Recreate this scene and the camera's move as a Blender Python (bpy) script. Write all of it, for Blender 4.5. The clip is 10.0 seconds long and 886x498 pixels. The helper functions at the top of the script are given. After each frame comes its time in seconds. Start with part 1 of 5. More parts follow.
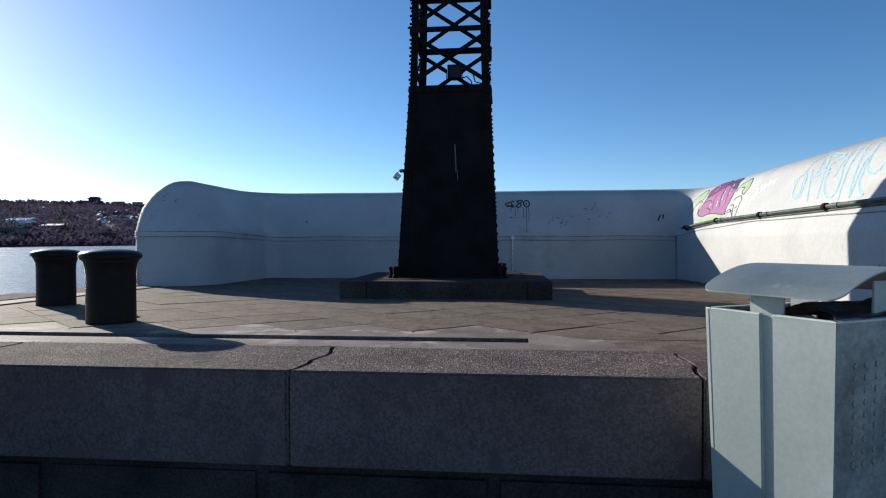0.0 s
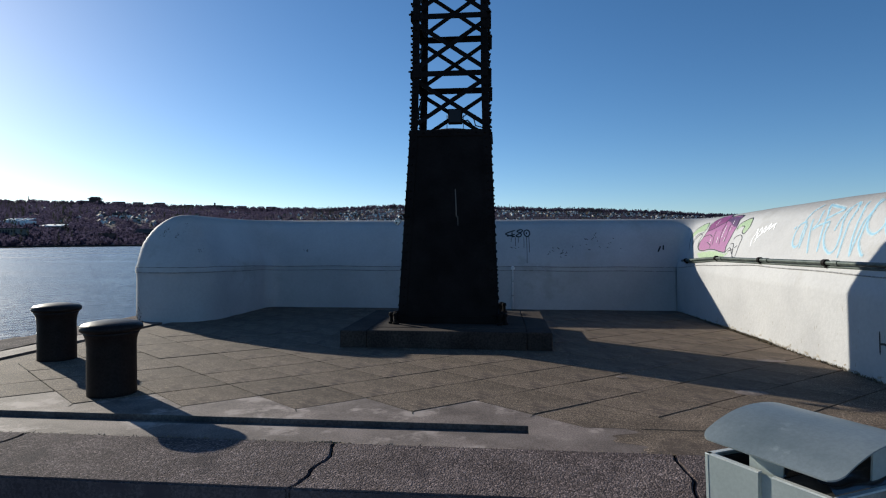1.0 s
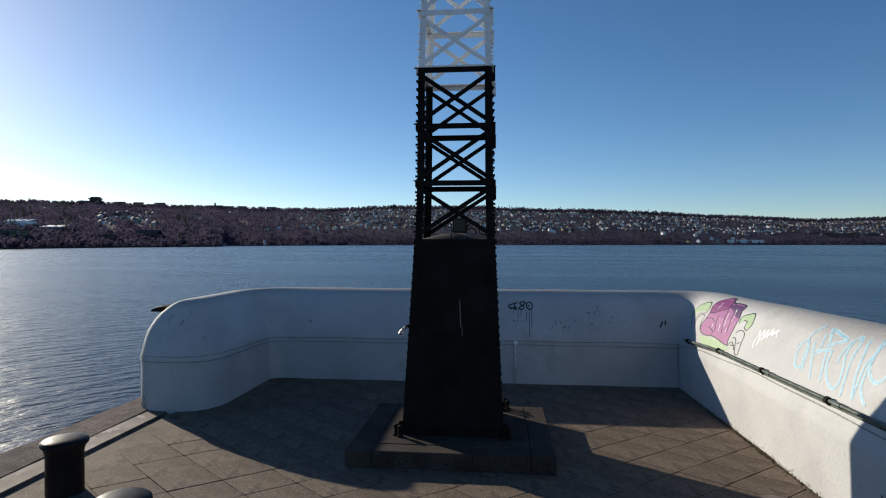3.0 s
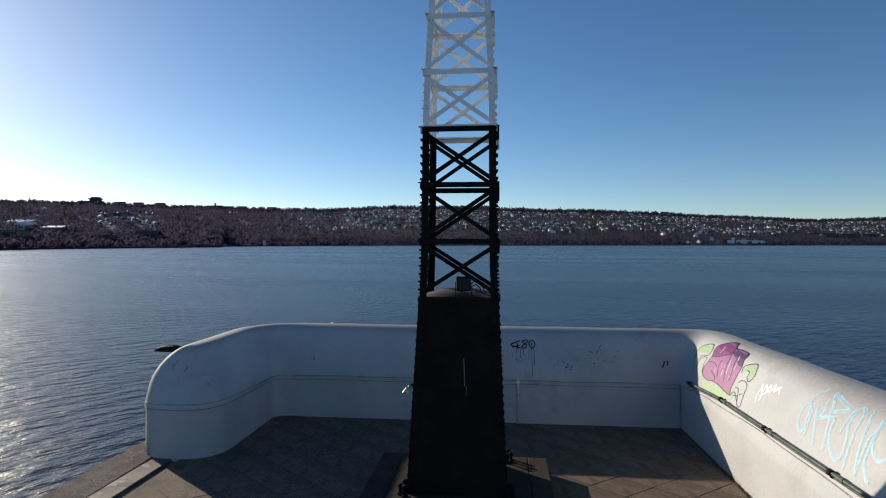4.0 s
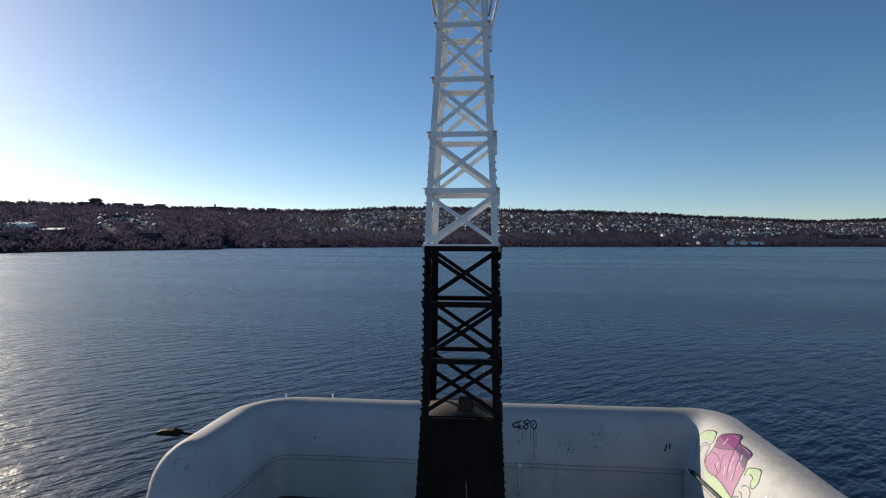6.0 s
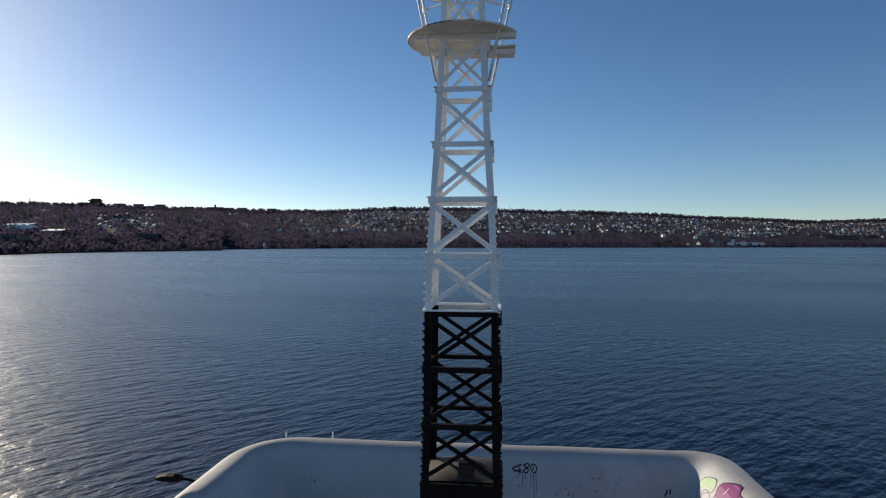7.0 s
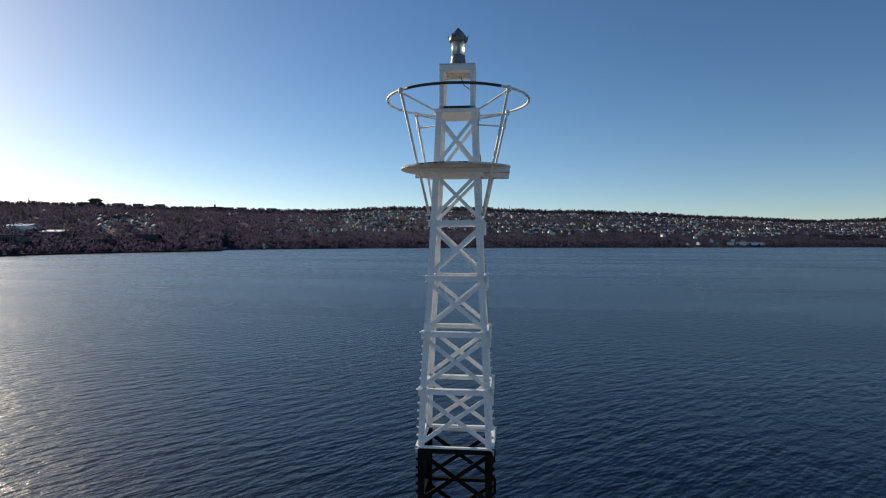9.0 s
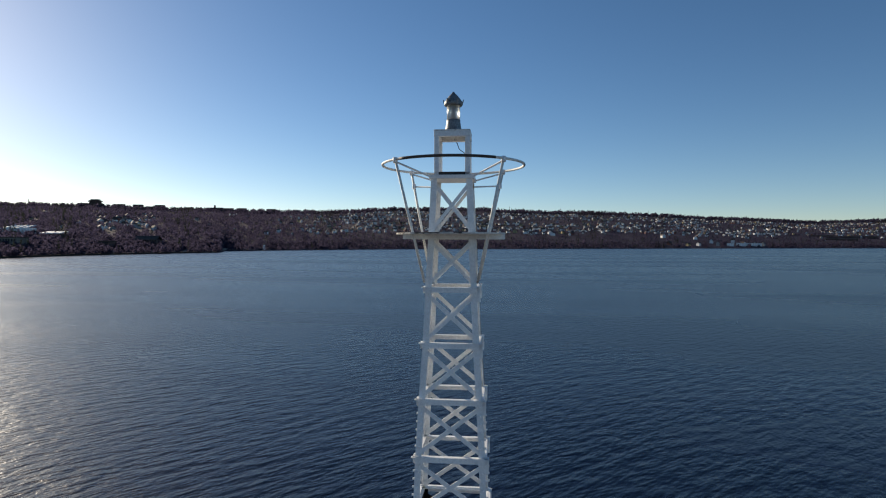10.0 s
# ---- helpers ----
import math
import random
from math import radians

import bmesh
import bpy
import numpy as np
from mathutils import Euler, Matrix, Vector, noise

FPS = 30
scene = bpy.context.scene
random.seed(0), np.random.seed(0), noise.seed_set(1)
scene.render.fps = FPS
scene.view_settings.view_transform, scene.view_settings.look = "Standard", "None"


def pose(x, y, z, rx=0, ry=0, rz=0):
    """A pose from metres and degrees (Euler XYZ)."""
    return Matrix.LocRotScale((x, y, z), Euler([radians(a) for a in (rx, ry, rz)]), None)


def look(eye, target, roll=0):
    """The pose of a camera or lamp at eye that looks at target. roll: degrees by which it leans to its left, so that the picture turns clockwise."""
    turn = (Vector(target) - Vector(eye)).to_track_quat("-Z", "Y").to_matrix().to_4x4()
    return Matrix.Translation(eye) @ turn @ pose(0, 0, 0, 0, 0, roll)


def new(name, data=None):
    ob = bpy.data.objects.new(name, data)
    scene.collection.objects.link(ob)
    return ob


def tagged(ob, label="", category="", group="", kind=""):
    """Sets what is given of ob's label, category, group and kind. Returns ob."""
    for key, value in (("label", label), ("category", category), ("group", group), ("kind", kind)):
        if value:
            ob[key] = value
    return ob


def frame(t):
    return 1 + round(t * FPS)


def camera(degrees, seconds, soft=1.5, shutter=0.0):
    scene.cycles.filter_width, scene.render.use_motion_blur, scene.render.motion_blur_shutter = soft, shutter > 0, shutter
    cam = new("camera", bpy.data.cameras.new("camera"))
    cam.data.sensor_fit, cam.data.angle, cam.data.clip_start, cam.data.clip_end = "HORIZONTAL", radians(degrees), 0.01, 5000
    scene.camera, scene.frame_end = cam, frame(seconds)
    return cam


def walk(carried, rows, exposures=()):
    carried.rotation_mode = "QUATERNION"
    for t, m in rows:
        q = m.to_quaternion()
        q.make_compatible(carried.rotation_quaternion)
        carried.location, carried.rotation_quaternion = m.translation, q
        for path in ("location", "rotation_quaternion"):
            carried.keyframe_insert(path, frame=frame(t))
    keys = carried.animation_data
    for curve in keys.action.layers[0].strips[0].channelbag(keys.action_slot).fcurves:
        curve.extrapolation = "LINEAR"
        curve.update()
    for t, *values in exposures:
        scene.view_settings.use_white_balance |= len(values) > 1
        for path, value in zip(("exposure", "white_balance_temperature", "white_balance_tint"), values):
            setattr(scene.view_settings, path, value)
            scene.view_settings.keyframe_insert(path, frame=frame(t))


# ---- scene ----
from mathutils.bvhtree import BVHTree

cam = camera(75.0, 10.0, soft=1.15)
PATH = [
    (0, (0.145, -0.350, 0.652), (0.146, 1.650, 0.625), -0.15),
    (0.5, (0.147, -0.352, 0.950), (0.148, 1.648, 0.925), -0.1),
    (1, (0.146, -0.350, 1.275), (0.146, 1.650, 1.250), -0.05),
    (1.5, (0.145, -0.346, 1.621), (0.145, 1.654, 1.597), 0),
    (2, (0.136, -0.346, 2.032), (0.136, 1.654, 2.008), 0),
    (2.5, (0.117, -0.360, 2.429), (0.117, 1.640, 2.405), 0.05),
    (4, (0.026, -0.407, 3.672), (0.025, 1.593, 3.648), 0.1),
    (4.5, (0.014, -0.410, 4.097), (0.014, 1.590, 4.073), 0.1),
    (5, (0.000, -0.408, 4.517), (0.000, 1.592, 4.495), 0.1),
    (5.5, (-0.011, -0.376, 4.948), (-0.011, 1.624, 4.926), 0.1),
    (7, (-0.010, -0.328, 6.331), (-0.011, 1.672, 6.310), 0.1),
    (7.5, (0.004, -0.312, 6.824), (0.003, 1.688, 6.802), 0.1),
    (8, (0.023, -0.297, 7.312), (0.023, 1.703, 7.290), 0.1),
    (8.5, (0.047, -0.282, 7.802), (0.047, 1.718, 7.779), 0.1),
    (9, (0.077, -0.267, 8.295), (0.077, 1.733, 8.271), 0.1),
    (9.5, (0.111, -0.251, 8.776), (0.111, 1.749, 8.752), 0.1),
    (10, (0.147, -0.235, 9.255), (0.147, 1.765, 9.233), 0.1),
]
walk(cam, [(t, look(eye, target, roll)) for t, eye, target, roll in PATH],
     exposures=((0, 0.49, 6450, 8.5), (0.6, 0.29, 6430, 8.5), (1.5, 0.17, 6520, 8.5), (3, 0.19, 6850, 9.5), (6, 0.19, 7250, 11.5), (10, 0.13, 7400, 12)))

# ---- light ----
SUN_ELEV, SUN_LEFT = 17.7, 47.0          # degrees above the horizon; degrees to the left of +y
world = bpy.data.worlds.new("sky")
scene.world = world
world.use_nodes = True
wn = world.node_tree.nodes
sky = wn.new("ShaderNodeTexSky")
sky.sky_type = "NISHITA"
sky.sun_disc = False
sky.sun_elevation = radians(SUN_ELEV)
sky.sun_rotation = radians(-SUN_LEFT)
sky.air_density, sky.dust_density, sky.ozone_density = 0.80, 0.37, 2.7
sky.altitude = 900
wn["Background"].inputs[1].default_value = 0.107
deep = wn.new("ShaderNodeHueSaturation")      # the clear spring air is a little deeper in colour
deep.inputs["Saturation"].default_value = 1.17
world.node_tree.links.new(sky.outputs[0], deep.inputs["Color"])
world.node_tree.links.new(deep.outputs[0], wn["Background"].inputs[0])
sun = new("sun", bpy.data.lights.new("sun", "SUN"))
sun.data.energy, sun.data.angle, sun.data.color = 5.0, radians(0.55), (1.0, 0.93, 0.80)
sd = Vector((-math.sin(radians(SUN_LEFT)) * math.cos(radians(SUN_ELEV)),
             math.cos(radians(SUN_LEFT)) * math.cos(radians(SUN_ELEV)), math.sin(radians(SUN_ELEV))))
sun.matrix_world = look(sd * 50, (0, 0, 0))

# ---- materials ----
MATS = {}


def shader(name, rough=0.6, metal=0.0):
    m = bpy.data.materials.new(name)
    m.use_nodes = True
    nt = m.node_tree
    b = nt.nodes["Principled BSDF"]
    b.inputs["Roughness"].default_value, b.inputs["Metallic"].default_value = rough, metal
    MATS[name] = m
    return m, nt, b


def coords(nt, scale=(1, 1, 1), turn=0.0):
    tc = nt.nodes.new("ShaderNodeTexCoord")
    out = tc.outputs["Object"]
    for key, value in (("Rotation", (0, 0, radians(turn))), ("Scale", scale)):
        mp = nt.nodes.new("ShaderNodeMapping")
        mp.inputs[key].default_value = value
        nt.links.new(out, mp.inputs[0])
        out = mp.outputs[0]
    return out


def noise_tex(nt, co, scale, detail=4.0, rough=0.55):
    n = nt.nodes.new("ShaderNodeTexNoise")
    n.inputs["Scale"].default_value, n.inputs["Detail"].default_value = scale, detail
    n.inputs["Roughness"].default_value = rough
    nt.links.new(co, n.inputs["Vector"])
    return n.outputs["Fac"]


def ramp(nt, fac, stops):
    r = nt.nodes.new("ShaderNodeValToRGB")
    e = r.color_ramp.elements
    while len(e) < len(stops):
        e.new(0.5)
    for el, (p, c) in zip(e, stops):
        el.position, el.color = p, (*c, 1)
    nt.links.new(fac, r.inputs[0])
    return r.outputs[0]


def mix(nt, a, b, fac, kind="MIX"):
    x = nt.nodes.new("ShaderNodeMix")
    x.data_type, x.blend_type = "RGBA", kind
    for sock, v in ((x.inputs[0], fac), (x.inputs[6], a), (x.inputs[7], b)):
        if isinstance(v, (int, float)):
            sock.default_value = v
        elif isinstance(v, tuple):
            sock.default_value = (*v, 1)
        else:
            nt.links.new(v, sock)
    return x.outputs[2]


def bump(nt, b, height, strength=0.4, dist=0.01, prev=None):
    n = nt.nodes.new("ShaderNodeBump")
    n.inputs["Strength"].default_value, n.inputs["Distance"].default_value = strength, dist
    nt.links.new(height, n.inputs["Height"])
    if prev:
        nt.links.new(prev, n.inputs["Normal"])
    nt.links.new(n.outputs[0], b.inputs["Normal"])
    return n.outputs[0]


def rnd(nt):
    return nt.nodes.new("ShaderNodeObjectInfo").outputs["Random"]


def island(nt):
    return nt.nodes.new("ShaderNodeNewGeometry").outputs["Random Per Island"]


def surface(name, dark, light, coarse, fine, rough=0.7, metal=0.0, bumpy=0.4, dist=0.006, vary=0.0, spots=None,
            per_island=False, spot_scale=2.0, spot_cut=0.62, spec=0.35, speck=0.6, pebble=0.0, relief=0.0075, fleck=None, crest=None):
    """A grainy surface: two colours by a coarse and a fine noise, relief, stains, and a shift from piece to piece."""
    m, nt, b = shader(name, rough, metal)
    b.inputs["Specular IOR Level"].default_value = spec
    co = coords(nt)
    c = noise_tex(nt, co, coarse, 5)
    f = noise_tex(nt, co, fine, 3, 0.7)
    base = ramp(nt, c, ((0.36, dark), (0.64, light)))
    grain = ramp(nt, f, ((0.40, (0.5, 0.5, 0.5)), (0.60, (1.4, 1.4, 1.4))))
    col = mix(nt, base, grain, speck, "MULTIPLY")
    stones = None
    if pebble:
        vo = nt.nodes.new("ShaderNodeTexVoronoi")
        vo.inputs["Scale"].default_value = pebble
        nt.links.new(co, vo.inputs["Vector"])
        sep = nt.nodes.new("ShaderNodeSeparateColor")
        nt.links.new(vo.outputs["Color"], sep.inputs[0])
        col = mix(nt, col, ramp(nt, sep.outputs[0], ((0.0, (0.34, 0.33, 0.33)), (0.50, (0.90, 0.88, 0.87)), (0.80, (1.25, 1.23, 1.22)), (1.0, (2.6, 2.56, 2.52)))), 0.75, "MULTIPLY")
        stones = vo.outputs["Distance"]
    if spots:
        s = noise_tex(nt, co, spot_scale, 6, 0.65)
        col = mix(nt, col, spots, ramp(nt, s, ((spot_cut, (0, 0, 0)), (spot_cut + 0.1, (1, 1, 1)))))
    if fleck:
        f1 = ramp(nt, noise_tex(nt, co, 26, 6, 0.75), ((0.66, (0, 0, 0)), (0.72, (1, 1, 1))))
        f2 = ramp(nt, noise_tex(nt, co, 1.1, 4, 0.6), ((0.48, (0, 0, 0)), (0.66, (1, 1, 1))))
        col = mix(nt, col, fleck, mix(nt, f1, f2, 1.0, "MULTIPLY"))
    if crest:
        # grime towards the top, broken by noise; its tone also dims the sunlit crest
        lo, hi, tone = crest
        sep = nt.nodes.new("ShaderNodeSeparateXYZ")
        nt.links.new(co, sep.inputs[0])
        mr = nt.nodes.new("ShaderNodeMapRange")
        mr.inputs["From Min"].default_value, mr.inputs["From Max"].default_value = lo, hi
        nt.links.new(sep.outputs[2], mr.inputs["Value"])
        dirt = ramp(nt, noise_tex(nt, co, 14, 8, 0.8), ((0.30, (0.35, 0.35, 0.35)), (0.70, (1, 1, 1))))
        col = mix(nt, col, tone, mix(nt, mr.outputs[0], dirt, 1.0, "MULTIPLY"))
    if vary:
        v = ramp(nt, island(nt) if per_island else rnd(nt), ((0, (1 - vary,) * 3), (1, (1 + vary,) * 3)))
        col = mix(nt, col, v, 1.0, "MULTIPLY")
    nt.links.new(col, b.inputs["Base Color"])
    p = bump(nt, b, c, bumpy * 0.6, dist * 2)
    if stones:
        inv = nt.nodes.new("ShaderNodeMath")
        inv.operation = "SUBTRACT"
        inv.inputs[0].default_value = 1.0
        nt.links.new(stones, inv.inputs[1])
        p = bump(nt, b, inv.outputs[0], 1.0, relief, p)
    bump(nt, b, f, bumpy, dist, p)
    return m


surface("granite", (0.100, 0.078, 0.076), (0.156, 0.124, 0.120), 3.0, 30, 0.9, bumpy=0.6, dist=0.006, vary=0.10, spots=(0.072, 0.056, 0.058), spot_cut=0.58, spot_scale=2.6, speck=0.4, pebble=100, relief=0.007, spec=0.12)
surface("granite_front", (0.090, 0.069, 0.071), (0.122, 0.097, 0.097), 1.4, 70, 0.9, bumpy=0.5, dist=0.004, vary=0.10, spots=(0.088, 0.067, 0.071), spot_cut=0.54, spot_scale=4.5, speck=0.55, spec=0.12)
surface("old_stone", (0.026, 0.022, 0.022), (0.052, 0.045, 0.042), 3.0, 60, 0.9, spec=0.12, bumpy=0.8, dist=0.008, vary=0.15, spots=(0.03, 0.032, 0.026))
surface("slab", (0.114, 0.086, 0.064), (0.196, 0.150, 0.113), 1.6, 130, 0.85, bumpy=0.5, dist=0.002, vary=0.10, spots=(0.082, 0.061, 0.049), spot_cut=0.55, spot_scale=1.7, speck=1.0, pebble=140, relief=0.0008, fleck=(0.034, 0.027, 0.023), spec=0.2)
surface("screed", (0.115, 0.088, 0.076), (0.245, 0.195, 0.172), 2.2, 90, 0.8, bumpy=0.6, dist=0.003, spots=(0.37, 0.305, 0.27), spot_cut=0.54, spot_scale=3.0, speck=0.6, fleck=(0.05, 0.04, 0.034))
surface("joint", (0.02, 0.017, 0.014), (0.045, 0.038, 0.03), 4, 40, 0.9, bumpy=0.4)
surface("channel", (0.085, 0.07, 0.062), (0.17, 0.142, 0.122), 3, 40, 0.7, bumpy=0.3)
# unseen lower ground, made pale to reflect sunlight onto the pier front
surface("bounce_ground", (0.30, 0.26, 0.235), (0.40, 0.35, 0.315), 1.0, 50, 0.85, bumpy=0.5)
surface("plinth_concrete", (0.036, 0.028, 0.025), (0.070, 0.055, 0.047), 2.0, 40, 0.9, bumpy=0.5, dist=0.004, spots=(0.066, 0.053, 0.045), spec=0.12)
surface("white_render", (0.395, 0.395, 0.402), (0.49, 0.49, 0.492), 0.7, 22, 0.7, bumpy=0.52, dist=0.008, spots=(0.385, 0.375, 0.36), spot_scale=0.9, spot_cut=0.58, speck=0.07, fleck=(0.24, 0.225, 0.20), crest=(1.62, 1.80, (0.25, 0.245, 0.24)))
surface("black_paint", (0.008, 0.0065, 0.0065), (0.016, 0.013, 0.0125), 2.5, 35, 0.65, speck=0.25, bumpy=0.12, dist=0.003, spots=(0.02, 0.010, 0.008), spot_scale=3, spot_cut=0.70, spec=0.06)
surface("white_paint", (0.74, 0.75, 0.76), (0.84, 0.85, 0.85), 2.5, 30, 0.45, bumpy=0.15, dist=0.002, spots=(0.46, 0.40, 0.34), spot_scale=4, spot_cut=0.74, speck=0.15)
surface("gallery_paint", (0.50, 0.48, 0.45), (0.72, 0.70, 0.66), 2.2, 24, 0.6, bumpy=0.3, dist=0.003, spots=(0.16, 0.10, 0.075), spot_scale=4, spot_cut=0.60, speck=0.25)
surface("worn_white", (0.62, 0.61, 0.58), (0.80, 0.79, 0.75), 3, 30, 0.55, bumpy=0.3, dist=0.003, spots=(0.10, 0.08, 0.07), spot_scale=8, spot_cut=0.60, speck=0.25)
surface("bollard_iron", (0.009, 0.0065, 0.0065), (0.018, 0.0135, 0.013), 4, 60, 0.44, bumpy=0.35, dist=0.003, spots=(0.03, 0.022, 0.02), spot_scale=5, spot_cut=0.68, spec=0.13)
surface("galvanised", (0.345, 0.395, 0.385), (0.405, 0.455, 0.445), 2, 50, 0.42, 0.25, bumpy=0.05, dist=0.002, spots=(0.31, 0.355, 0.345), spot_scale=2.5, speck=0.10)
# darker copy of galvanised: the weaker light on the canopy, put into its colour
surface("galvanised_lid_dim", (0.185, 0.225, 0.235), (0.285, 0.325, 0.33), 2.2, 60, 0.40, 0.40, bumpy=0.06, dist=0.002, spots=(0.34, 0.38, 0.385), spot_scale=6, spot_cut=0.62, speck=0.12)
# brighter galvanised that paints the sunlit line along folded edges
surface("galvanised_sunlit", (0.56, 0.60, 0.59), (0.66, 0.69, 0.68), 5, 60, 0.45, 0.15, bumpy=0.05, dist=0.002, speck=0.15)
surface("galvanised_worn", (0.22, 0.23, 0.215), (0.38, 0.39, 0.365), 6, 40, 0.38, 0.4, bumpy=0.25, dist=0.004, spots=(0.10, 0.09, 0.075), spot_scale=7, speck=0.3)
surface("dark_inside", (0.02, 0.02, 0.02), (0.04, 0.04, 0.04), 4, 30, 0.6)
surface("sack", (0.014, 0.014, 0.016), (0.03, 0.03, 0.034), 6, 20, 0.20, bumpy=0.08, dist=0.006, spec=1.0, speck=0.2)
surface("cable_grey", (0.20, 0.20, 0.205), (0.34, 0.34, 0.34), 6, 50, 0.7, bumpy=0.3)
surface("conduit", (0.045, 0.06, 0.05), (0.10, 0.12, 0.105), 5, 60, 0.45, 0.2, bumpy=0.2)
surface("steel", (0.30, 0.30, 0.30), (0.5, 0.5, 0.5), 8, 50, 0.35, 0.8, bumpy=0.1)
surface("flakes", (0.30, 0.275, 0.235), (0.40, 0.37, 0.32), 6, 40, 0.85, bumpy=0.2)
surface("weeds", (0.11, 0.09, 0.055), (0.25, 0.20, 0.13), 8, 40, 0.9)
surface("bronze", (0.13, 0.14, 0.15), (0.24, 0.25, 0.25), 8, 50, 0.5, 0.4, bumpy=0.3)
surface("rust_plate", (0.045, 0.034, 0.031), (0.085, 0.066, 0.060), 5, 40, 0.65, bumpy=0.3)
# mauve-blue of distant haze is put into the colour of the woods
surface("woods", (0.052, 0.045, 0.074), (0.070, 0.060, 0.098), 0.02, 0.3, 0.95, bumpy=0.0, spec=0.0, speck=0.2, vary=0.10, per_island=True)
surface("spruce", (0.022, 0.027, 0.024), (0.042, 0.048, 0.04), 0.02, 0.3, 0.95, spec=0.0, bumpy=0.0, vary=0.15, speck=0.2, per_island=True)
# paler, more mauve copy of the woods: glare over the left slopes, as colour
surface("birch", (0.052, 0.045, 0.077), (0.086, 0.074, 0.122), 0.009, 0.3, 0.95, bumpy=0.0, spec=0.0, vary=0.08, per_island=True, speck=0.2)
for nm, share in (("birch", 0.65), ("woods", 0.65), ("spruce", 0.5)):
    nt = MATS[nm].node_tree
    b = nt.nodes["Principled BSDF"]
    tr, mx = nt.nodes.new("ShaderNodeBsdfTranslucent"), nt.nodes.new("ShaderNodeMixShader")
    nt.links.new(b.inputs["Base Color"].links[0].from_socket, tr.inputs[0])
    mx.inputs[0].default_value = share
    nt.links.new(b.outputs[0], mx.inputs[1])
    nt.links.new(tr.outputs[0], mx.inputs[2])
    nt.links.new(mx.outputs[0], nt.nodes["Material Output"].inputs[0])
# the ground's colour carries the same haze tint
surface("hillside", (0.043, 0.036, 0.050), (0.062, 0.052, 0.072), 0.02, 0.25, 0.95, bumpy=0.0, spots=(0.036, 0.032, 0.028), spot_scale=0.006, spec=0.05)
surface("far_roof", (0.05, 0.045, 0.045), (0.11, 0.08, 0.07), 0.02, 0.5, 0.75, spec=0.2, bumpy=0.0, vary=0.4)
surface("far_roof_bulk", (0.05, 0.045, 0.045), (0.11, 0.08, 0.07), 0.02, 0.5, 0.75, spec=0.2, bumpy=0.0, vary=0.4, per_island=True)
surface("far_brick", (0.08, 0.05, 0.045), (0.13, 0.08, 0.07), 0.05, 0.6, 0.85, bumpy=0.0)
surface("far_white", (0.74, 0.74, 0.74), (0.86, 0.86, 0.86), 0.05, 0.6, 0.6, bumpy=0.0)
surface("far_stone", (0.16, 0.14, 0.12), (0.24, 0.21, 0.18), 0.05, 0.6, 0.8, bumpy=0.0)
for nm, src in (("far_walls", rnd), ("far_walls_bulk", island)):
    m, nt, b = shader(nm, 0.8)
    pal = ramp(nt, src(nt), ((0.0, (0.76, 0.75, 0.74)), (0.40, (0.34, 0.33, 0.32)), (0.60, (0.42, 0.33, 0.18)),
                             (0.68, (0.16, 0.06, 0.05)), (0.76, (0.2, 0.19, 0.19)), (0.86, (0.82, 0.82, 0.80))))
    pal.node.color_ramp.interpolation = "CONSTANT"
    g = ramp(nt, noise_tex(nt, coords(nt), 0.4), ((0.3, (0.8, 0.8, 0.8)), (0.7, (1.1, 1.1, 1.1))))
    nt.links.new(mix(nt, pal, g, 1.0, "MULTIPLY"), b.inputs["Base Color"])
for nm, col, ro in (("spray_black", (0.012, 0.012, 0.014), 0.5), ("spray_blue", (0.27, 0.49, 0.62), 0.5), ("spray_mist", (0.44, 0.53, 0.57), 0.6),
                    ("spray_pink", (0.215, 0.040, 0.150), 0.5), ("spray_plum", (0.09, 0.035, 0.10), 0.5), ("spray_green", (0.36, 0.48, 0.28), 0.5),
                    ("spray_pale", (0.86, 0.86, 0.87), 0.5), ("spray_rose", (0.34, 0.12, 0.27), 0.5), ("dark_gap", (0.02, 0.02, 0.02), 0.8)):
    m, nt, b = shader(nm, ro)
    f = noise_tex(nt, coords(nt), 18, 4, 0.7)
    nt.links.new(ramp(nt, f, ((0.3, tuple(c * 0.8 for c in col)), (0.7, tuple(min(1, c * 1.12) for c in col)))), b.inputs["Base Color"])

m, nt, b = shader("glass", 0.05)
b.inputs["Base Color"].default_value = (0.9, 0.9, 0.86, 1)
b.inputs["Transmission Weight"].default_value = 1.0
m, nt, b = shader("lantern_glass", 0.4)
b.inputs["Base Color"].default_value = (0.88, 0.87, 0.80, 1)
b.inputs["Transmission Weight"].default_value = 0.75
m, nt, b = shader("lamp_glass", 0.15)
b.inputs["Base Color"].default_value = (0.02, 0.02, 0.022, 1)
b.inputs["Specular IOR Level"].default_value = 0.15

# lake: dark body, rippled mirror
m, nt, b = shader("lake", 0.09)
b.inputs["IOR"].default_value = 1.33
b.inputs["Base Color"].default_value = (0.001, 0.0028, 0.016, 1)
n1 = noise_tex(nt, coords(nt, (0.03, 0.11, 1), -12), 1.0, 2, 0.5)
n2 = noise_tex(nt, coords(nt, (0.50, 1.25, 1), -40), 1.0, 2, 0.5)
n3 = noise_tex(nt, coords(nt, (1.6, 3.2, 1), -50), 1.0, 3, 0.6)
patch = noise_tex(nt, coords(nt, (0.004, 0.02, 1), 10), 1.0, 3)
q1 = bump(nt, b, n1, 0.2, 0.5)
q2 = bump(nt, b, n2, 0.8, 0.22, q1)
bump(nt, b, n3, 0.8, 0.075, q2)
b.inputs["Specular IOR Level"].default_value = 0.5
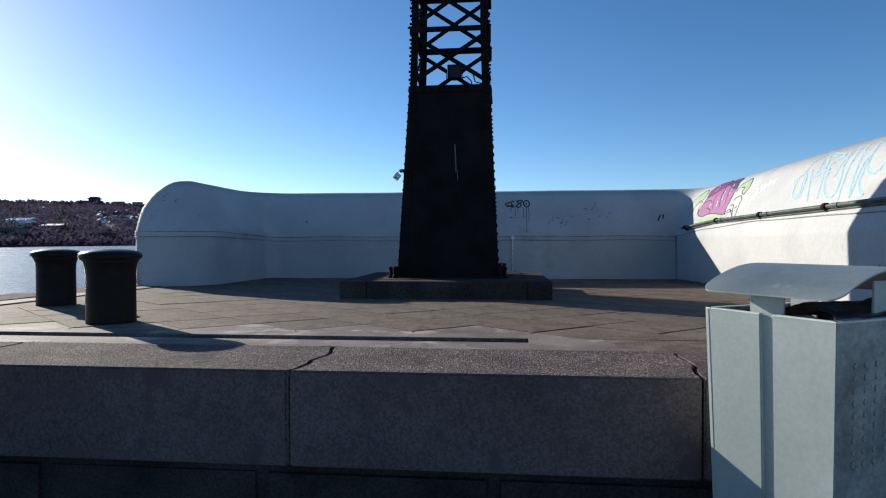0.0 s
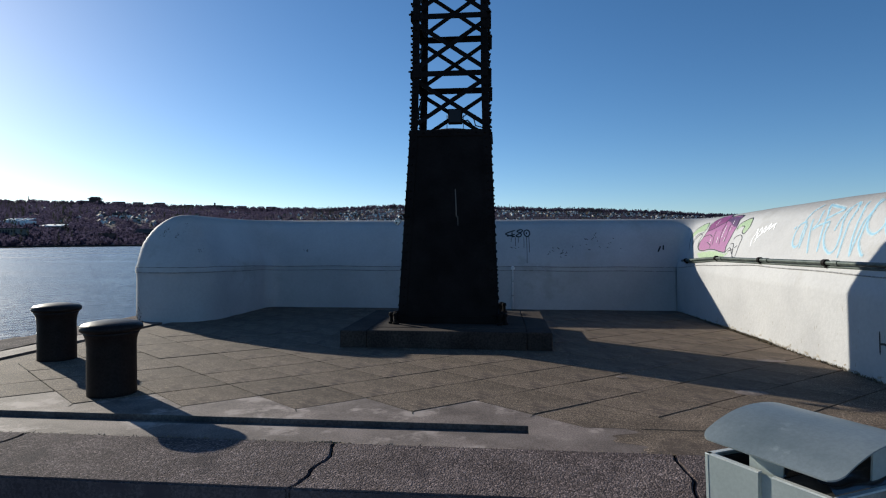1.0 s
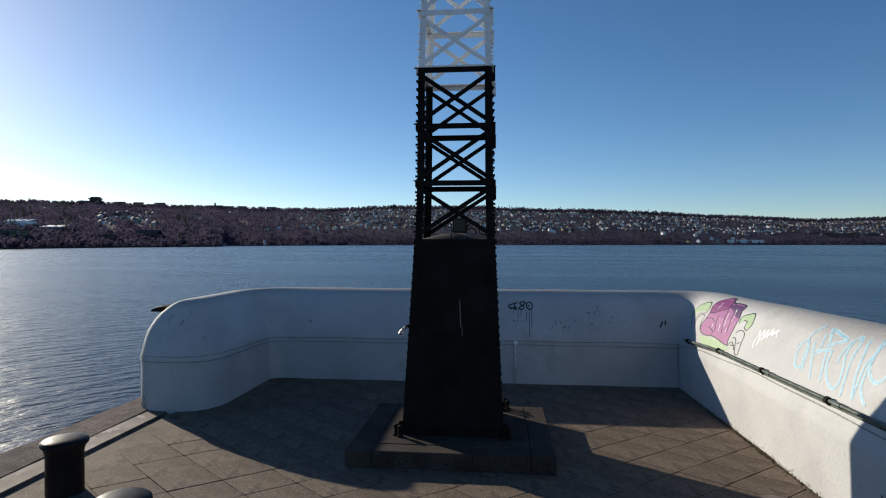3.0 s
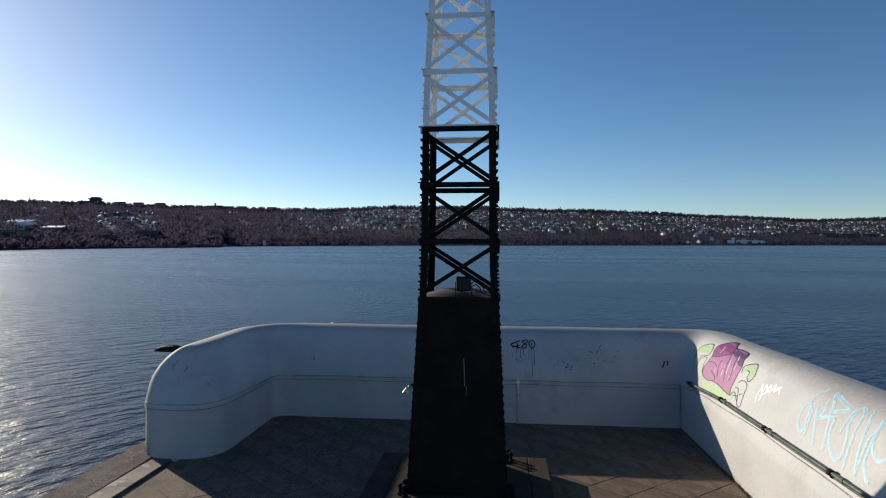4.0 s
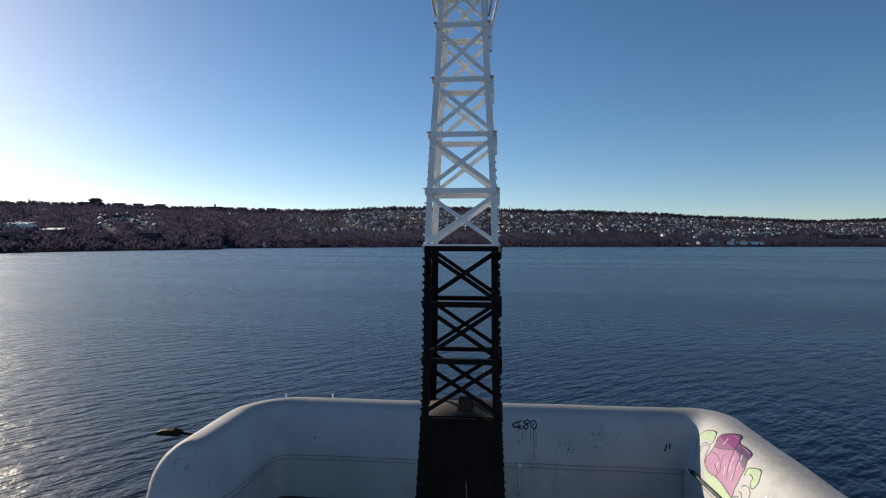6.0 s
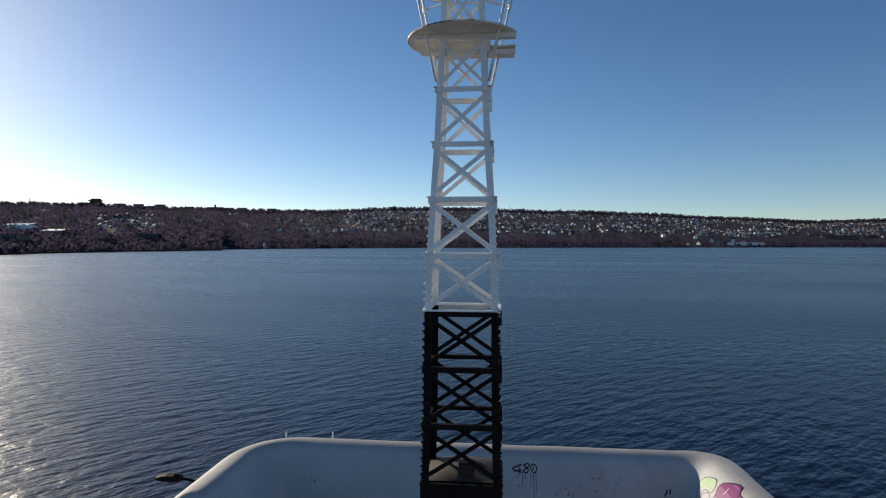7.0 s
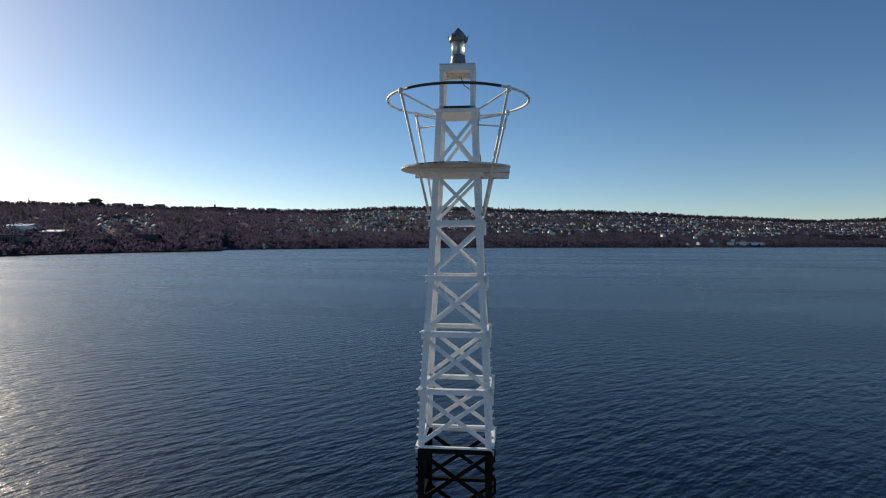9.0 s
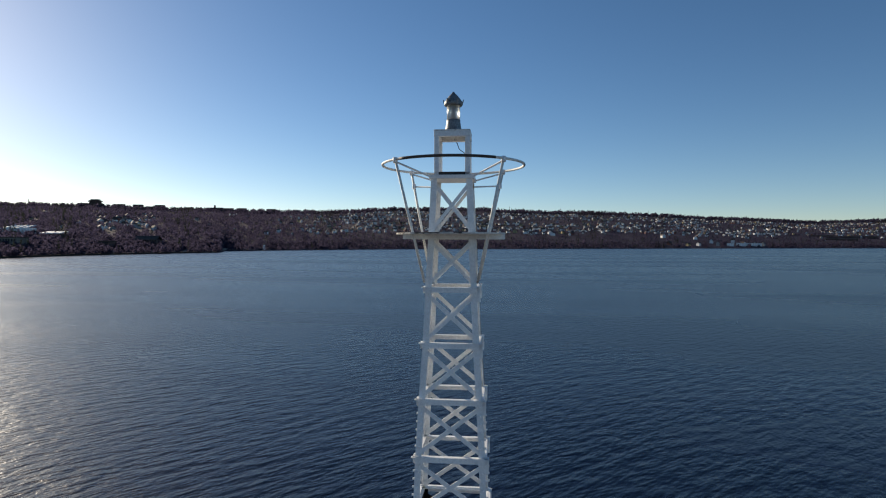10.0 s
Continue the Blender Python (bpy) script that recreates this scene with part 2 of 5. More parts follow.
nt.links.new(ramp(nt, patch, ((0.35, (0.23,) * 3), (0.7, (0.31,) * 3))), b.inputs["Roughness"])

# ---- building helpers ----
# The quay lies turned 5.6 degrees; its own axes: u to the right, v away, origin under the tower's axis.
W = Matrix.Translation((0.26, 8.55, 0)) @ Matrix.Rotation(radians(-5.6), 4, "Z")


def fl(v):
    """Height of the paving, which falls gently away from the front."""
    return -0.098 - 0.0115 * v


def to_mesh(name, bm, material, smooth=False):
    me = bpy.data.meshes.new(name)
    bmesh.ops.recalc_face_normals(bm, faces=bm.faces[:])
    bm.to_mesh(me)
    bm.free()
    me.materials.append(MATS[material])
    if smooth:
        me.shade_smooth()
    return me


def part(name, bm, material, parent, label="", smooth=False):
    ob = new(name, bm if isinstance(bm, bpy.types.Mesh) else to_mesh(name, bm, material, smooth))
    ob.parent = parent
    return tagged(ob, label)


def thing(name, label, category, group="", kind="", m=None):
    ob = tagged(new(name), label, category, group, kind)
    ob.empty_display_size = 0.2
    ob.matrix_world = W if m is None else m
    return ob


def solid(name, bm, material, label, category, group="", kind="", m=None, smooth=False):
    ob = tagged(new(name, to_mesh(name, bm, material, smooth)), label, category, group, kind)
    ob.matrix_world = W if m is None else m
    return ob


def box(bm, x0, x1, y0, y1, z0, z1, bevel=0.0, segs=2):
    r = bmesh.ops.create_cube(bm, size=1)
    vs = r["verts"]
    for v in vs:
        v.co = Vector(((x0 + x1) / 2 + v.co.x * (x1 - x0), (y0 + y1) / 2 + v.co.y * (y1 - y0), (z0 + z1) / 2 + v.co.z * (z1 - z0)))
    if bevel:
        es = list({e for v in vs for e in v.link_edges})
        bmesh.ops.bevel(bm, geom=es, offset=bevel, segments=segs, affect="EDGES", profile=0.5)
    return bm


def bar(bm, p, q, w, t, side):
    """A straight bar of section w x t from p to q; w runs along side."""
    p, q = Vector(p), Vector(q)
    ax = (q - p).normalized()
    s = (Vector(side) - ax * Vector(side).dot(ax)).normalized()
    n = ax.cross(s)
    vs = [bm.verts.new(o + s * a * w / 2 + n * c * t / 2) for o in (p, q) for a, c in ((-1, -1), (1, -1), (1, 1), (-1, 1))]
    for f in ((0, 1, 2, 3), (7, 6, 5, 4), (0, 4, 5, 1), (1, 5, 6, 2), (2, 6, 7, 3), (3, 7, 4, 0)):
        bm.faces.new([vs[i] for i in f])
    return bm


def tube(bm, pts, r, seg=8, closed=False):
    """A round tube along points."""
    pts = [Vector(p) for p in pts]
    n = len(pts)
    rings = []
    for i, p in enumerate(pts):
        a = pts[(i - 1) % n] if closed or i else p
        c = pts[(i + 1) % n] if closed or i < n - 1 else p
        ax = (c - a).normalized()
        s = ax.cross(Vector((0, 0, 1)))
        s = s.normalized() if s.length > 0.01 else Vector((1, 0, 0))
        up = ax.cross(s)
        rings.append([bm.verts.new(p + (s * math.cos(k) + up * math.sin(k)) * r) for k in (2 * math.pi * j / seg for j in range(seg))])
    for i in range(n if closed else n - 1):
        A, B = rings[i], rings[(i + 1) % n]
        for j in range(seg):
            bm.faces.new((A[j], A[(j + 1) % seg], B[(j + 1) % seg], B[j]))
    if not closed:
        bm.faces.new(rings[0])
        bm.faces.new(rings[-1][::-1])
    return bm


def lathe(bm, prof, seg=32, centre=(0, 0, 0)):
    """A turned body from (radius, height) pairs."""
    c = Vector(centre)
    rings = [[bm.verts.new(c + Vector((r * math.cos(2 * math.pi * j / seg), r * math.sin(2 * math.pi * j / seg), z))) for j in range(seg)] for r, z in prof]
    for A, B in zip(rings, rings[1:]):
        for j in range(seg):
            bm.faces.new((A[j], A[(j + 1) % seg], B[(j + 1) % seg], B[j]))
    bm.faces.new(rings[0][::-1])
    bm.faces.new(rings[-1])
    return bm


BM = bmesh.new

# ---- lake and far shore ----
WATER = -3.0
bm = BM()
bmesh.ops.create_grid(bm, x_segments=2, y_segments=2, size=4800)
solid("water", bm, "lake", "dark blue rippled lake water reaching the far shore", "lake", kind="structure", m=Matrix.Translation((0, 0, WATER)))


def table(rows):
    xs, ys = [a for a, _ in rows], [c for _, c in rows]
    return lambda x: float(np.interp(x, xs, ys))


# by the bearing x/y: distance of the shore, and the slope at which the bare ridge is seen
SHORE = table(((-1.4, 300), (-0.767, 402), (-0.386, 640), (-0.380, 735), (-0.043, 1013), (0.1, 1060), (0.767, 1370), (1.4, 1650)))
RIDGE = table(((-1.4, 0.064), (-0.767, 0.064), (-0.67, 0.062), (-0.57, 0.061), (-0.47, 0.056), (-0.38, 0.054), (-0.22, 0.052), (-0.08, 0.058),
               (0.065, 0.058), (0.17, 0.053), (0.29, 0.052), (0.41, 0.046), (0.476, 0.043), (0.545, 0.041), (0.632, 0.037), (0.70, 0.038), (0.767, 0.041), (1.4, 0.043)))


def depth_of(r, s):
    a = 1.07 * SHORE(r)
    return a + s * (1250 + 0.35 * a)


def height_of(r, s):
    d1 = depth_of(r, 1.0)
    top = 4 + RIDGE(r) * d1
    rise = s ** 0.85 if s <= 1 else 1 - 0.6 * (s - 1)
    flat = min(1, s / 0.06)
    lumps = 5 * noise.noise(Vector((r * 14, s * 4, 0))) + 2.5 * noise.noise(Vector((r * 40, s * 9, 3)))
    return WATER + 1.2 * flat + (top - WATER - 1.2) * max(0, rise - 0.03) / 0.97 + lumps * min(1, 3 * s) * (1 if s < 0.97 else 0.5)


def on_hill(r, s):
    d = depth_of(r, s)
    return Vector((r * d, d, height_of(r, s)))


SS = [-0.01, 0.0, 0.004, 0.02] + [0.05 * i for i in range(1, 21)] + [1.15, 1.4]
RR = [-1.4 + 2.8 * i / 260 for i in range(261)]
verts, faces = [], []
for r in RR:
    for s in SS:
        p = on_hill(r, max(s, 0))
        if s < 0:
            p.z = WATER - 2
        elif s == 0:
            p.z = WATER + 0.7
        verts.append(p)
k = len(SS)
for i in range(len(RR) - 1):
    for j in range(k - 1):
        faces.append((i * k + j, (i + 1) * k + j, (i + 1) * k + j + 1, i * k + j + 1))
me = bpy.data.meshes.new("hillside")
me.from_pydata(verts, [], faces)
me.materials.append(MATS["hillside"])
me.shade_smooth()
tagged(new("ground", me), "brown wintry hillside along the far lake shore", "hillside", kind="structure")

def spot_at(r, slope):
    """The spot on the slope that is seen at a bearing and a steepness from above the pier."""
    for i in range(4, 98):
        p = on_hill(r, i / 100)
        if p.z > 8.2 + slope * p.y:
            break
    return p, i / 100


# the larger houses that stand out: bearing and steepness of the line of sight, in thousandths
STAND_OUT = ((465, 0), (502, 1), (520, -6), (540, -7), (555, -8), (476, -7), (425, -8), (443, -6), (392, -3), (381, 9), (437, 7),
             (112, 31), (135, 29), (125, 17), (146, 20), (174, 20), (185, 15), (190, 13), (193, 40), (220, 23), (255, 29), (273, 30),
             (283, 26), (310, 26), (350, 28), (337, 27), (159, 41), (120, 42), (224, 14), (394, 36), (105, 44), (140, 40), (97, 16),
             (-713, 39), (-584, 24), (-576, 20), (-571, 23), (-559, 37), (-553, 37), (-544, 31), (-527, 25), (-518, 31), (-503, 23), (-661, 25), (-425, 37))
SPOTS = [(r / 1000, *spot_at(r / 1000, k / 1000)) for r, k in STAND_OUT]


rng = random.Random(4)


def canopy(name, n, place, mat, label, lean):
    """Far woods: crowns of many small scattered twig sprays, denser where the shore is near."""
    vs, fs = [], []
    for _ in range(n):
        r, s, hgt = place()
        if any(abs(r - q) < 0.007 and k - 0.07 < s < k + 0.012 for q, _, k in SPOTS):
            continue
        p = on_hill(r, s)
        w = hgt * rng.uniform(*lean)
        near, mid_ = p.y < 1150, p.y < 2100
        size = (0.12 if near else 0.15 if mid_ else 0.20) * w
        for _ in range(50 if near else 34 if mid_ else 26):
            z = rng.uniform(0.12, 1.0)
            reach = math.sin(math.pi * min(1, z * 0.9 + 0.08)) ** 0.7 if mat != "spruce" else 1.04 - z
            a, q = rng.uniform(0, 6.28), 0.5 * w * reach * math.sqrt(rng.random())
            c = (p.x + q * math.cos(a), p.y + q * math.sin(a), p.z - 0.5 + hgt * z * rng.uniform(0.9, 1.06))
            o = len(vs)
            for _ in range(3):
                vs.append((c[0] + rng.gauss(0, size), c[1] + rng.gauss(0, size), c[2] + rng.gauss(0, size * 1.2)))
            fs.append((o, o + 1, o + 2))
    me = bpy.data.meshes.new(name)
    me.from_pydata(vs, [], fs)
    me.materials.append(MATS[mat])
    tagged(new(name, me), label, "trees", kind="stuff")


def town(r, s):
    """How densely built the slope is: the right-hand slopes are full of houses in rows, with wooded gaps."""
    if s < 0.17 + 0.05 * noise.noise(Vector((r * 20, 0, 7))):
        return 0.02
    gap = noise.noise(Vector((r * 9, s * 5, 1)))
    row = 0.5 + 0.5 * math.sin(s * 56 + 4 * noise.noise(Vector((r * 8, s * 2, 5))))
    cluster = math.exp(-((r + 0.55) / 0.05) ** 2 - ((s - 0.33) / 0.12) ** 2)
    return min(1, 0.02 + 0.5 * cluster + 0.95 * min(1, max(0, (r + 0.30) / 0.15)) * (1 if gap > -0.18 else 0.1) * (0.15 + 0.85 * row))


def wood_place():
    while True:
        r, s = rng.uniform(-0.98, 0.98), rng.random() ** 1.1
        if s > 0.9 or rng.random() > 0.72 * town(r, s) * (1 if 0.12 < s < 0.85 else 0.25):
            return r, s, rng.uniform(2, 4.5) if town(r, s) > 0.4 else rng.uniform(3, 8)


def veiled_place():
    while True:
        r, s, h = wood_place()
        if r < rng.uniform(-0.35, -0.05):
            return r, s, h * 1.1


def ridge_place():
    return rng.uniform(-0.98, 0.98), rng.uniform(0.90, 1.03), rng.choice((rng.uniform(4, 9), rng.uniform(6, 16)))


def shore_place():
    return rng.uniform(-0.98, 0.98), rng.uniform(0.015, 0.06), rng.uniform(3, 8)


def spruce_place():
    r = rng.choice((rng.uniform(-0.98, 0.98), rng.uniform(-0.1, 0.8), rng.gauss(rng.choice((-0.74, -0.66, -0.45, -0.2, 0.26)), 0.012)))
    return r, rng.choice((rng.uniform(0.9, 1.02), rng.random())), rng.uniform(6, 17)


canopy("far_birches", 9000, veiled_place, "birch", "bare woods on the far slopes, coloured paler mauve for haze", (0.6, 1.0))
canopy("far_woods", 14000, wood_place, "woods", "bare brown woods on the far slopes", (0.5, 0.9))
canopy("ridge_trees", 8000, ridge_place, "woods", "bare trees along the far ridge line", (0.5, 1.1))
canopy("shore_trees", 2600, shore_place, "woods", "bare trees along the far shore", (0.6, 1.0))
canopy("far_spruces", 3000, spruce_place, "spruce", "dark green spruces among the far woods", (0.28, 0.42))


def gable(bm, w, d, h, roof, wall=True):
    """A small gabled house: its wall body or its roof with eaves."""
    if wall:
        box(bm, -w / 2, w / 2, -d / 2, d / 2, -1.5, h)
        for sgn in (-1, 1):
            a = [bm.verts.new((x, sgn * d / 2, z)) for x, z in ((-w / 2, h), (w / 2, h), (0, h + roof))]
            bm.faces.new(a)
    else:
        e = 0.5
        for sgn in (-1, 1):
            lo, hi = (sgn * (w / 2 + e), h - e * roof / (w / 2)), (0, h + roof)
            vs = [bm.verts.new((x, y, z + dz)) for dz in (0, 0.35) for x, z in (lo, hi) for y in (-d / 2 - e, d / 2 + e)]
            for f in ((0, 1, 3, 2), (4, 6, 7, 5), (0, 4, 5, 1), (2, 3, 7, 6), (0, 2, 6, 4), (1, 5, 7, 3)):
                bm.faces.new([vs[i] for i in f])
    return bm


HOUSES = []
for w, d, h, rf in ((6.5, 9, 5.5, 3.6), (7, 8, 6.5, 3.8), (7, 12, 4.6, 3.2), (9, 9, 6.5, 3.4)):
    HOUSES.append((to_mesh("house_wall", gable(BM(), w, d, h, rf), "far_walls"), to_mesh("house_roof", gable(BM(), w, d, h, rf, False), "far_roof"), (w, d, h, rf)))


def house_spot():
    while True:
        r, s = rng.uniform(-0.80, 0.90), rng.uniform(0.14, 0.84)
        if rng.random() < town(r, s):
            return r, s


taken = []
for i in range(290):
    for _ in range(30):
        r, s = house_spot()
        p = on_hill(r, s)
        if i < len(STAND_OUT):
            p = SPOTS[i][1]
            break
        if all((p.xy - q).length > 15 for q in taken):
            break
    taken.append(p.xy.copy())
    wm, rm, dims = rng.choice(HOUSES)
    turn = rng.gauss(0, 0.35) + rng.choice((0, 0, 0, math.pi / 2)) - math.atan2(p.x, p.y)
    big = rng.uniform(0.85, 1.1) * (0.5 if p.x < 0 else 1) if i < len(STAND_OUT) else rng.uniform(0.65, 0.95)
    hs = thing("house", "small gabled house on the far hillside", "house", "houses on the far hillside",
               m=Matrix.Translation(p) @ Matrix.Rotation(turn, 4, "Z") @ Matrix.Scale(big, 4))
    part("wall", wm, "", hs)
    part("roof", rm, "", hs)
for nm, wall, mat in (("more_houses", True, "far_walls_bulk"), ("more_roofs", False, "far_roof_bulk")):
    r2 = random.Random(9)
    bm = BM()
    vs, fs = [], []
    for i in range(2000):
        while True:
            r, s = r2.uniform(-0.85, 0.95), r2.uniform(0.13, 0.86)
            if r2.random() < town(r, s):
                break
        p = on_hill(r, s)
        src = HOUSES[r2.randrange(4)][0 if wall else 1]
        mt = Matrix.Translation(p) @ Matrix.Rotation(r2.gauss(0, 0.4) + r2.choice((0, 0, 1.57)) - math.atan(r), 4, "Z") @ Matrix.Scale(r2.uniform(0.55, 0.85), 4)
        o = len(vs)
        vs += [mt @ v.co for v in src.vertices]
        fs += [tuple(o + j for j in f.vertices) for f in src.polygons]
    bm.free()
    me = bpy.data.meshes.new(nm)
    me.from_pydata(vs, [], fs)
    me.materials.append(MATS[mat])
    tagged(new(nm, me), "crowded small houses across the far hillside" if wall else "dark roofs of crowded far houses", "houses", kind="stuff")


def block_building(r, s, w, d, h, label, wallmat, flat=True, storeys=3, bays=8, tower=0.0, dz=0.0):
    """A large far building with its storeys of windows."""
    p = on_hill(r, s)
    b_ = thing("building", label, "building", m=Matrix.Translation(p + Vector((0, 0, dz))))
    part("wall", box(BM(), -w / 2, w / 2, -d / 2, d / 2, -14, h), wallmat, b_)
    bm = BM()
    if flat:
        box(bm, -w / 2 - 0.6, w / 2 + 0.6, -d / 2 - 0.6, d / 2 + 0.6, h, h + 0.8)
    else:
        gable(bm, d, w, h, d * 0.3, False)
        bmesh.ops.rotate(bm, verts=bm.verts[:], cent=(0, 0, 0), matrix=Matrix.Rotation(math.pi / 2, 3, "Z"))
    part("roof", bm, "far_roof", b_)
    win = to_mesh("window", box(BM(), -w / bays * 0.28, w / bays * 0.28, -0.12, 0.12, 0, h / storeys * 0.5), "dark_gap")
    for i in range(bays):
        for j in range(storeys):
            ob = part("window", win, "", b_)
            ob.location = (-w / 2 + w * (i + 0.5) / bays, -d / 2 - 0.02, h / storeys * (j + 0.28))
    if tower:
        part("roof_tower", box(BM(), -2.5, 2.5, -2.5, 2.5, h, h + tower, 0.4, 1), wallmat, b_)
    return b_


hotel = block_building(-0.602, 0.97, 30, 18, 22, "tall grey hotel block standing above the far ridge", "far_brick", storeys=6, bays=7, dz=4)
part("top_storey", box(BM(), -19, 19, -11, 11, 17.5, 21), "far_brick", hotel)
part("plant_room", box(BM(), -11, 13, -8, 8, 22.8, 26), "far_brick", hotel)
block_building(-0.602, 0.965, 52, 14, 11, "low wing of a hotel on the far ridge", "far_brick", storeys=3, bays=10, dz=3)
block_building(-0.395, 0.97, 56, 18, 14, "long dark building with a turret on the far ridge", "far_brick", storeys=3, bays=10, tower=10, dz=3)
block_building(-0.50, 0.96, 40, 14, 10, "flat apartment block on the far ridge", "far_brick", storeys=3, bays=9, dz=3)
for r, w, h in ((-0.622, 34, 9), (-0.560, 34, 9), (-0.5275, 30, 11), (-0.490, 30, 12), (-0.439, 28, 9), (-0.372, 40, 10), (-0.348, 32, 10), (-0.297, 34, 9)):
    block_building(r, 0.985, w, 14, h, "flat-roofed apartment block among trees on the far ridge", "far_brick", storeys=3, bays=8, dz=7)
block_building(-0.752, 0.05, 24, 16, 9, "pale long waterfront building with rows of windows", "far_stone", storeys=2, bays=10)
block_building(-0.60, 0.05, 34, 14, 5, "dark brick waterfront warehouse with a flat roof", "far_brick", storeys=2, bays=14)
block_building(-0.51, 0.06, 26, 14, 6, "brown brick warehouse on the far waterfront", "far_brick", storeys=2, bays=9, flat=False)

# white flat blocks above the far shore, and long terraces
for r, w in ((0.498, 16), (0.5165, 22), (0.529, 11), (0.539, 12), (0.548, 12)):
    p = spot_at(r, -0.006)[0]
    bb = thing("building", "low white flat-roofed block above the far shore", "building", m=Matrix.Translation(p) @ Matrix.Rotation(-math.atan(r), 4, "Z"))
    part("wall", box(BM(), -w / 2, w / 2, -5, 5, -3, 6), "far_white", bb)
    part("roof", box(BM(), -w / 2 - 0.4, w / 2 + 0.4, -5.4, 5.4, 6, 6.6), "far_white", bb)
for r, slope, w in ((0.655, 0.011, 70), (0.715, 0.009, 110), (0.69, 0.006, 80)):
    p = spot_at(r, slope)[0]
    bb = thing("building", "long low terrace with a pale roof on the far slope", "building", m=Matrix.Translation(p) @ Matrix.Rotation(-math.atan(r), 4, "Z"))
    part("wall", box(BM(), -w / 2, w / 2, -6, 6, -3, 5), "far_brick", bb)
    part("roof", box(BM(), -w / 2 - 0.5, w / 2 + 0.5, -6.5, 6.5, 5, 6.2), "far_stone", bb)
# masts on the far ridge
for r in (0.115, 0.355):
    p = on_hill(r, 0.99)
    solid("mast", tube(BM(), ((0, 0, -2), (0, 0, 26)), 0.9, 6), "far_roof", "thin radio mast on the far wooded ridge", "mast", m=Matrix.Translation(p))
# lone tall spruce on the ridge
p = on_hill(-0.717, 0.985)
bm = BM()
tube(bm, ((0, 0, -2), (0, 0, 9)), 0.35, 6)
rt = random.Random(5)
for k in range(12):
    for a in range(7):
        t = a * 0.9 + k
        rr = (3.6 - 0.28 * k) * rt.uniform(0.7, 1.15)
        bar(bm, (0, 0, 2 + k * 1.5), (rr * math.cos(t), rr * math.sin(t), 1.2 + k * 1.5), 1.4, 0.5, (-math.sin(t), math.cos(t), 0))
solid("spruce_tree", bm, "spruce", "lone tall dark spruce on the far ridge", "tree", m=Matrix.Translation(p) @ Matrix.Scale(1.5, 4))

# white hall with a ridged roof behind the waterfront
p = on_hill(-0.735, 0.13)
hall = thing("sports_hall", "white hall with a ridged sheet roof behind the waterfront", "hall", m=Matrix.Translation(p + Vector((0, 0, 2))) @ Matrix.Rotation(radians(8), 4, "Z"))
part("wall", box(BM(), -13.5, 13.5, -9, 9, -8, 6), "far_white", hall, "pale grey wall")
bm = BM()
for i in range(4):
    x = -13.5 + i * 6.75
    v6 = [bm.verts.new((x + a, y, z)) for y, up in ((-9.3, 0), (9.3, 3.0)) for a, z in ((0.7, 5.6 + up), (6.6, 5.6 + up), (5.6, 6.6 + up))]
    for f in ((0, 1, 2), (5, 4, 3), (0, 3, 4, 1), (1, 4, 5, 2), (2, 5, 3, 0)):
        bm.faces.new([v6[i_] for i_ in f])
part("roof", bm, "far_white", hall)
p = on_hill(-0.674, 0.10)
shed = thing("boat_shed", "long low white shed with a flat roof", "shed", m=Matrix.Translation(p))
part("wall", box(BM(), -11, 11, -7, 7, -5, 6), "far_brick", shed)
bm = box(BM(), -11.5, 11.5, -7.5, 7.5, 6, 6.8)
for v in bm.verts:
    v.co.z += 0.14 * (v.co.y + 7.5)
part("roof", bm, "far_white", shed)

# small white lighthouse and the stone quays along the far shore
p = on_hill(-0.310, 0.012)
lh = thing("lighthouse", "small white lighthouse on the far shore", "lighthouse", m=Matrix.Translation(p))
part("tower", lathe(BM(), ((2.2, -2), (2.0, 4), (1.7, 8)), 12), "far_white", lh)
part("lantern_room", lathe(BM(), ((1.2, 8), (1.2, 10), (0.2, 11.4)), 10), "far_roof", lh)
bm = BM()
for i in range(60):
    r0, r1 = -0.9 + i * 0.0086, -0.9 + (i + 1) * 0.0086 - 0.0004
    a, c = 1.07 * SHORE(r0) - 3, 1.07 * SHORE(r1) - 3
    vs = [bm.verts.new((r * (d + e), d + e, z)) for r, d in ((r0, a), (r1, c)) for e, z in ((0, WATER - 1), (0, WATER + 1.5), (7, WATER + 1.5))]
    bm.faces.new((vs[0], vs[3], vs[4], vs[1]))
    bm.faces.new((vs[1], vs[4], vs[5], vs[2]))
tagged(new("far_quay", to_mesh("far_quay", bm, "old_stone")), "dark stone quay edging the far shore", "quay", kind="structure")

bm = BM()
for i in range(70):
    r0, r1 = -0.9 + i * 0.0086, -0.9 + (i + 1) * 0.0086
    vs = []
    for r in (r0, r1):
        for s_ in (0.012, 0.026):
            q = on_hill(r, s_)
            vs.append(bm.verts.new((q.x, q.y, q.z + 1.2)))
    bm.faces.new((vs[0], vs[2], vs[3], vs[1]))
tagged(new("promenade", to_mesh("promenade", bm, "far_stone")), "pale gravel promenade along the far shore", "path", kind="structure")

# ---- quay ----
U0, U1, VF, VB = -6.08, 5.7, -5.92, 5.0     # outline of the pier in its own axes
LEDGE, COPE = -5.21, -5.38                  # inner edges of the front and side coping
QUAY = -0.86                                # lower quay
quay = thing("quay", "stone pier of granite blocks standing in the lake", "pier", kind="structure")
bm = BM()
box(bm, U0 + 0.05, U1, VF + 0.07, VB, -5, -0.30)
part("core", bm, "old_stone", quay)
# lies out of view; its pale top fills the shaded front blocks with light
bm = BM()
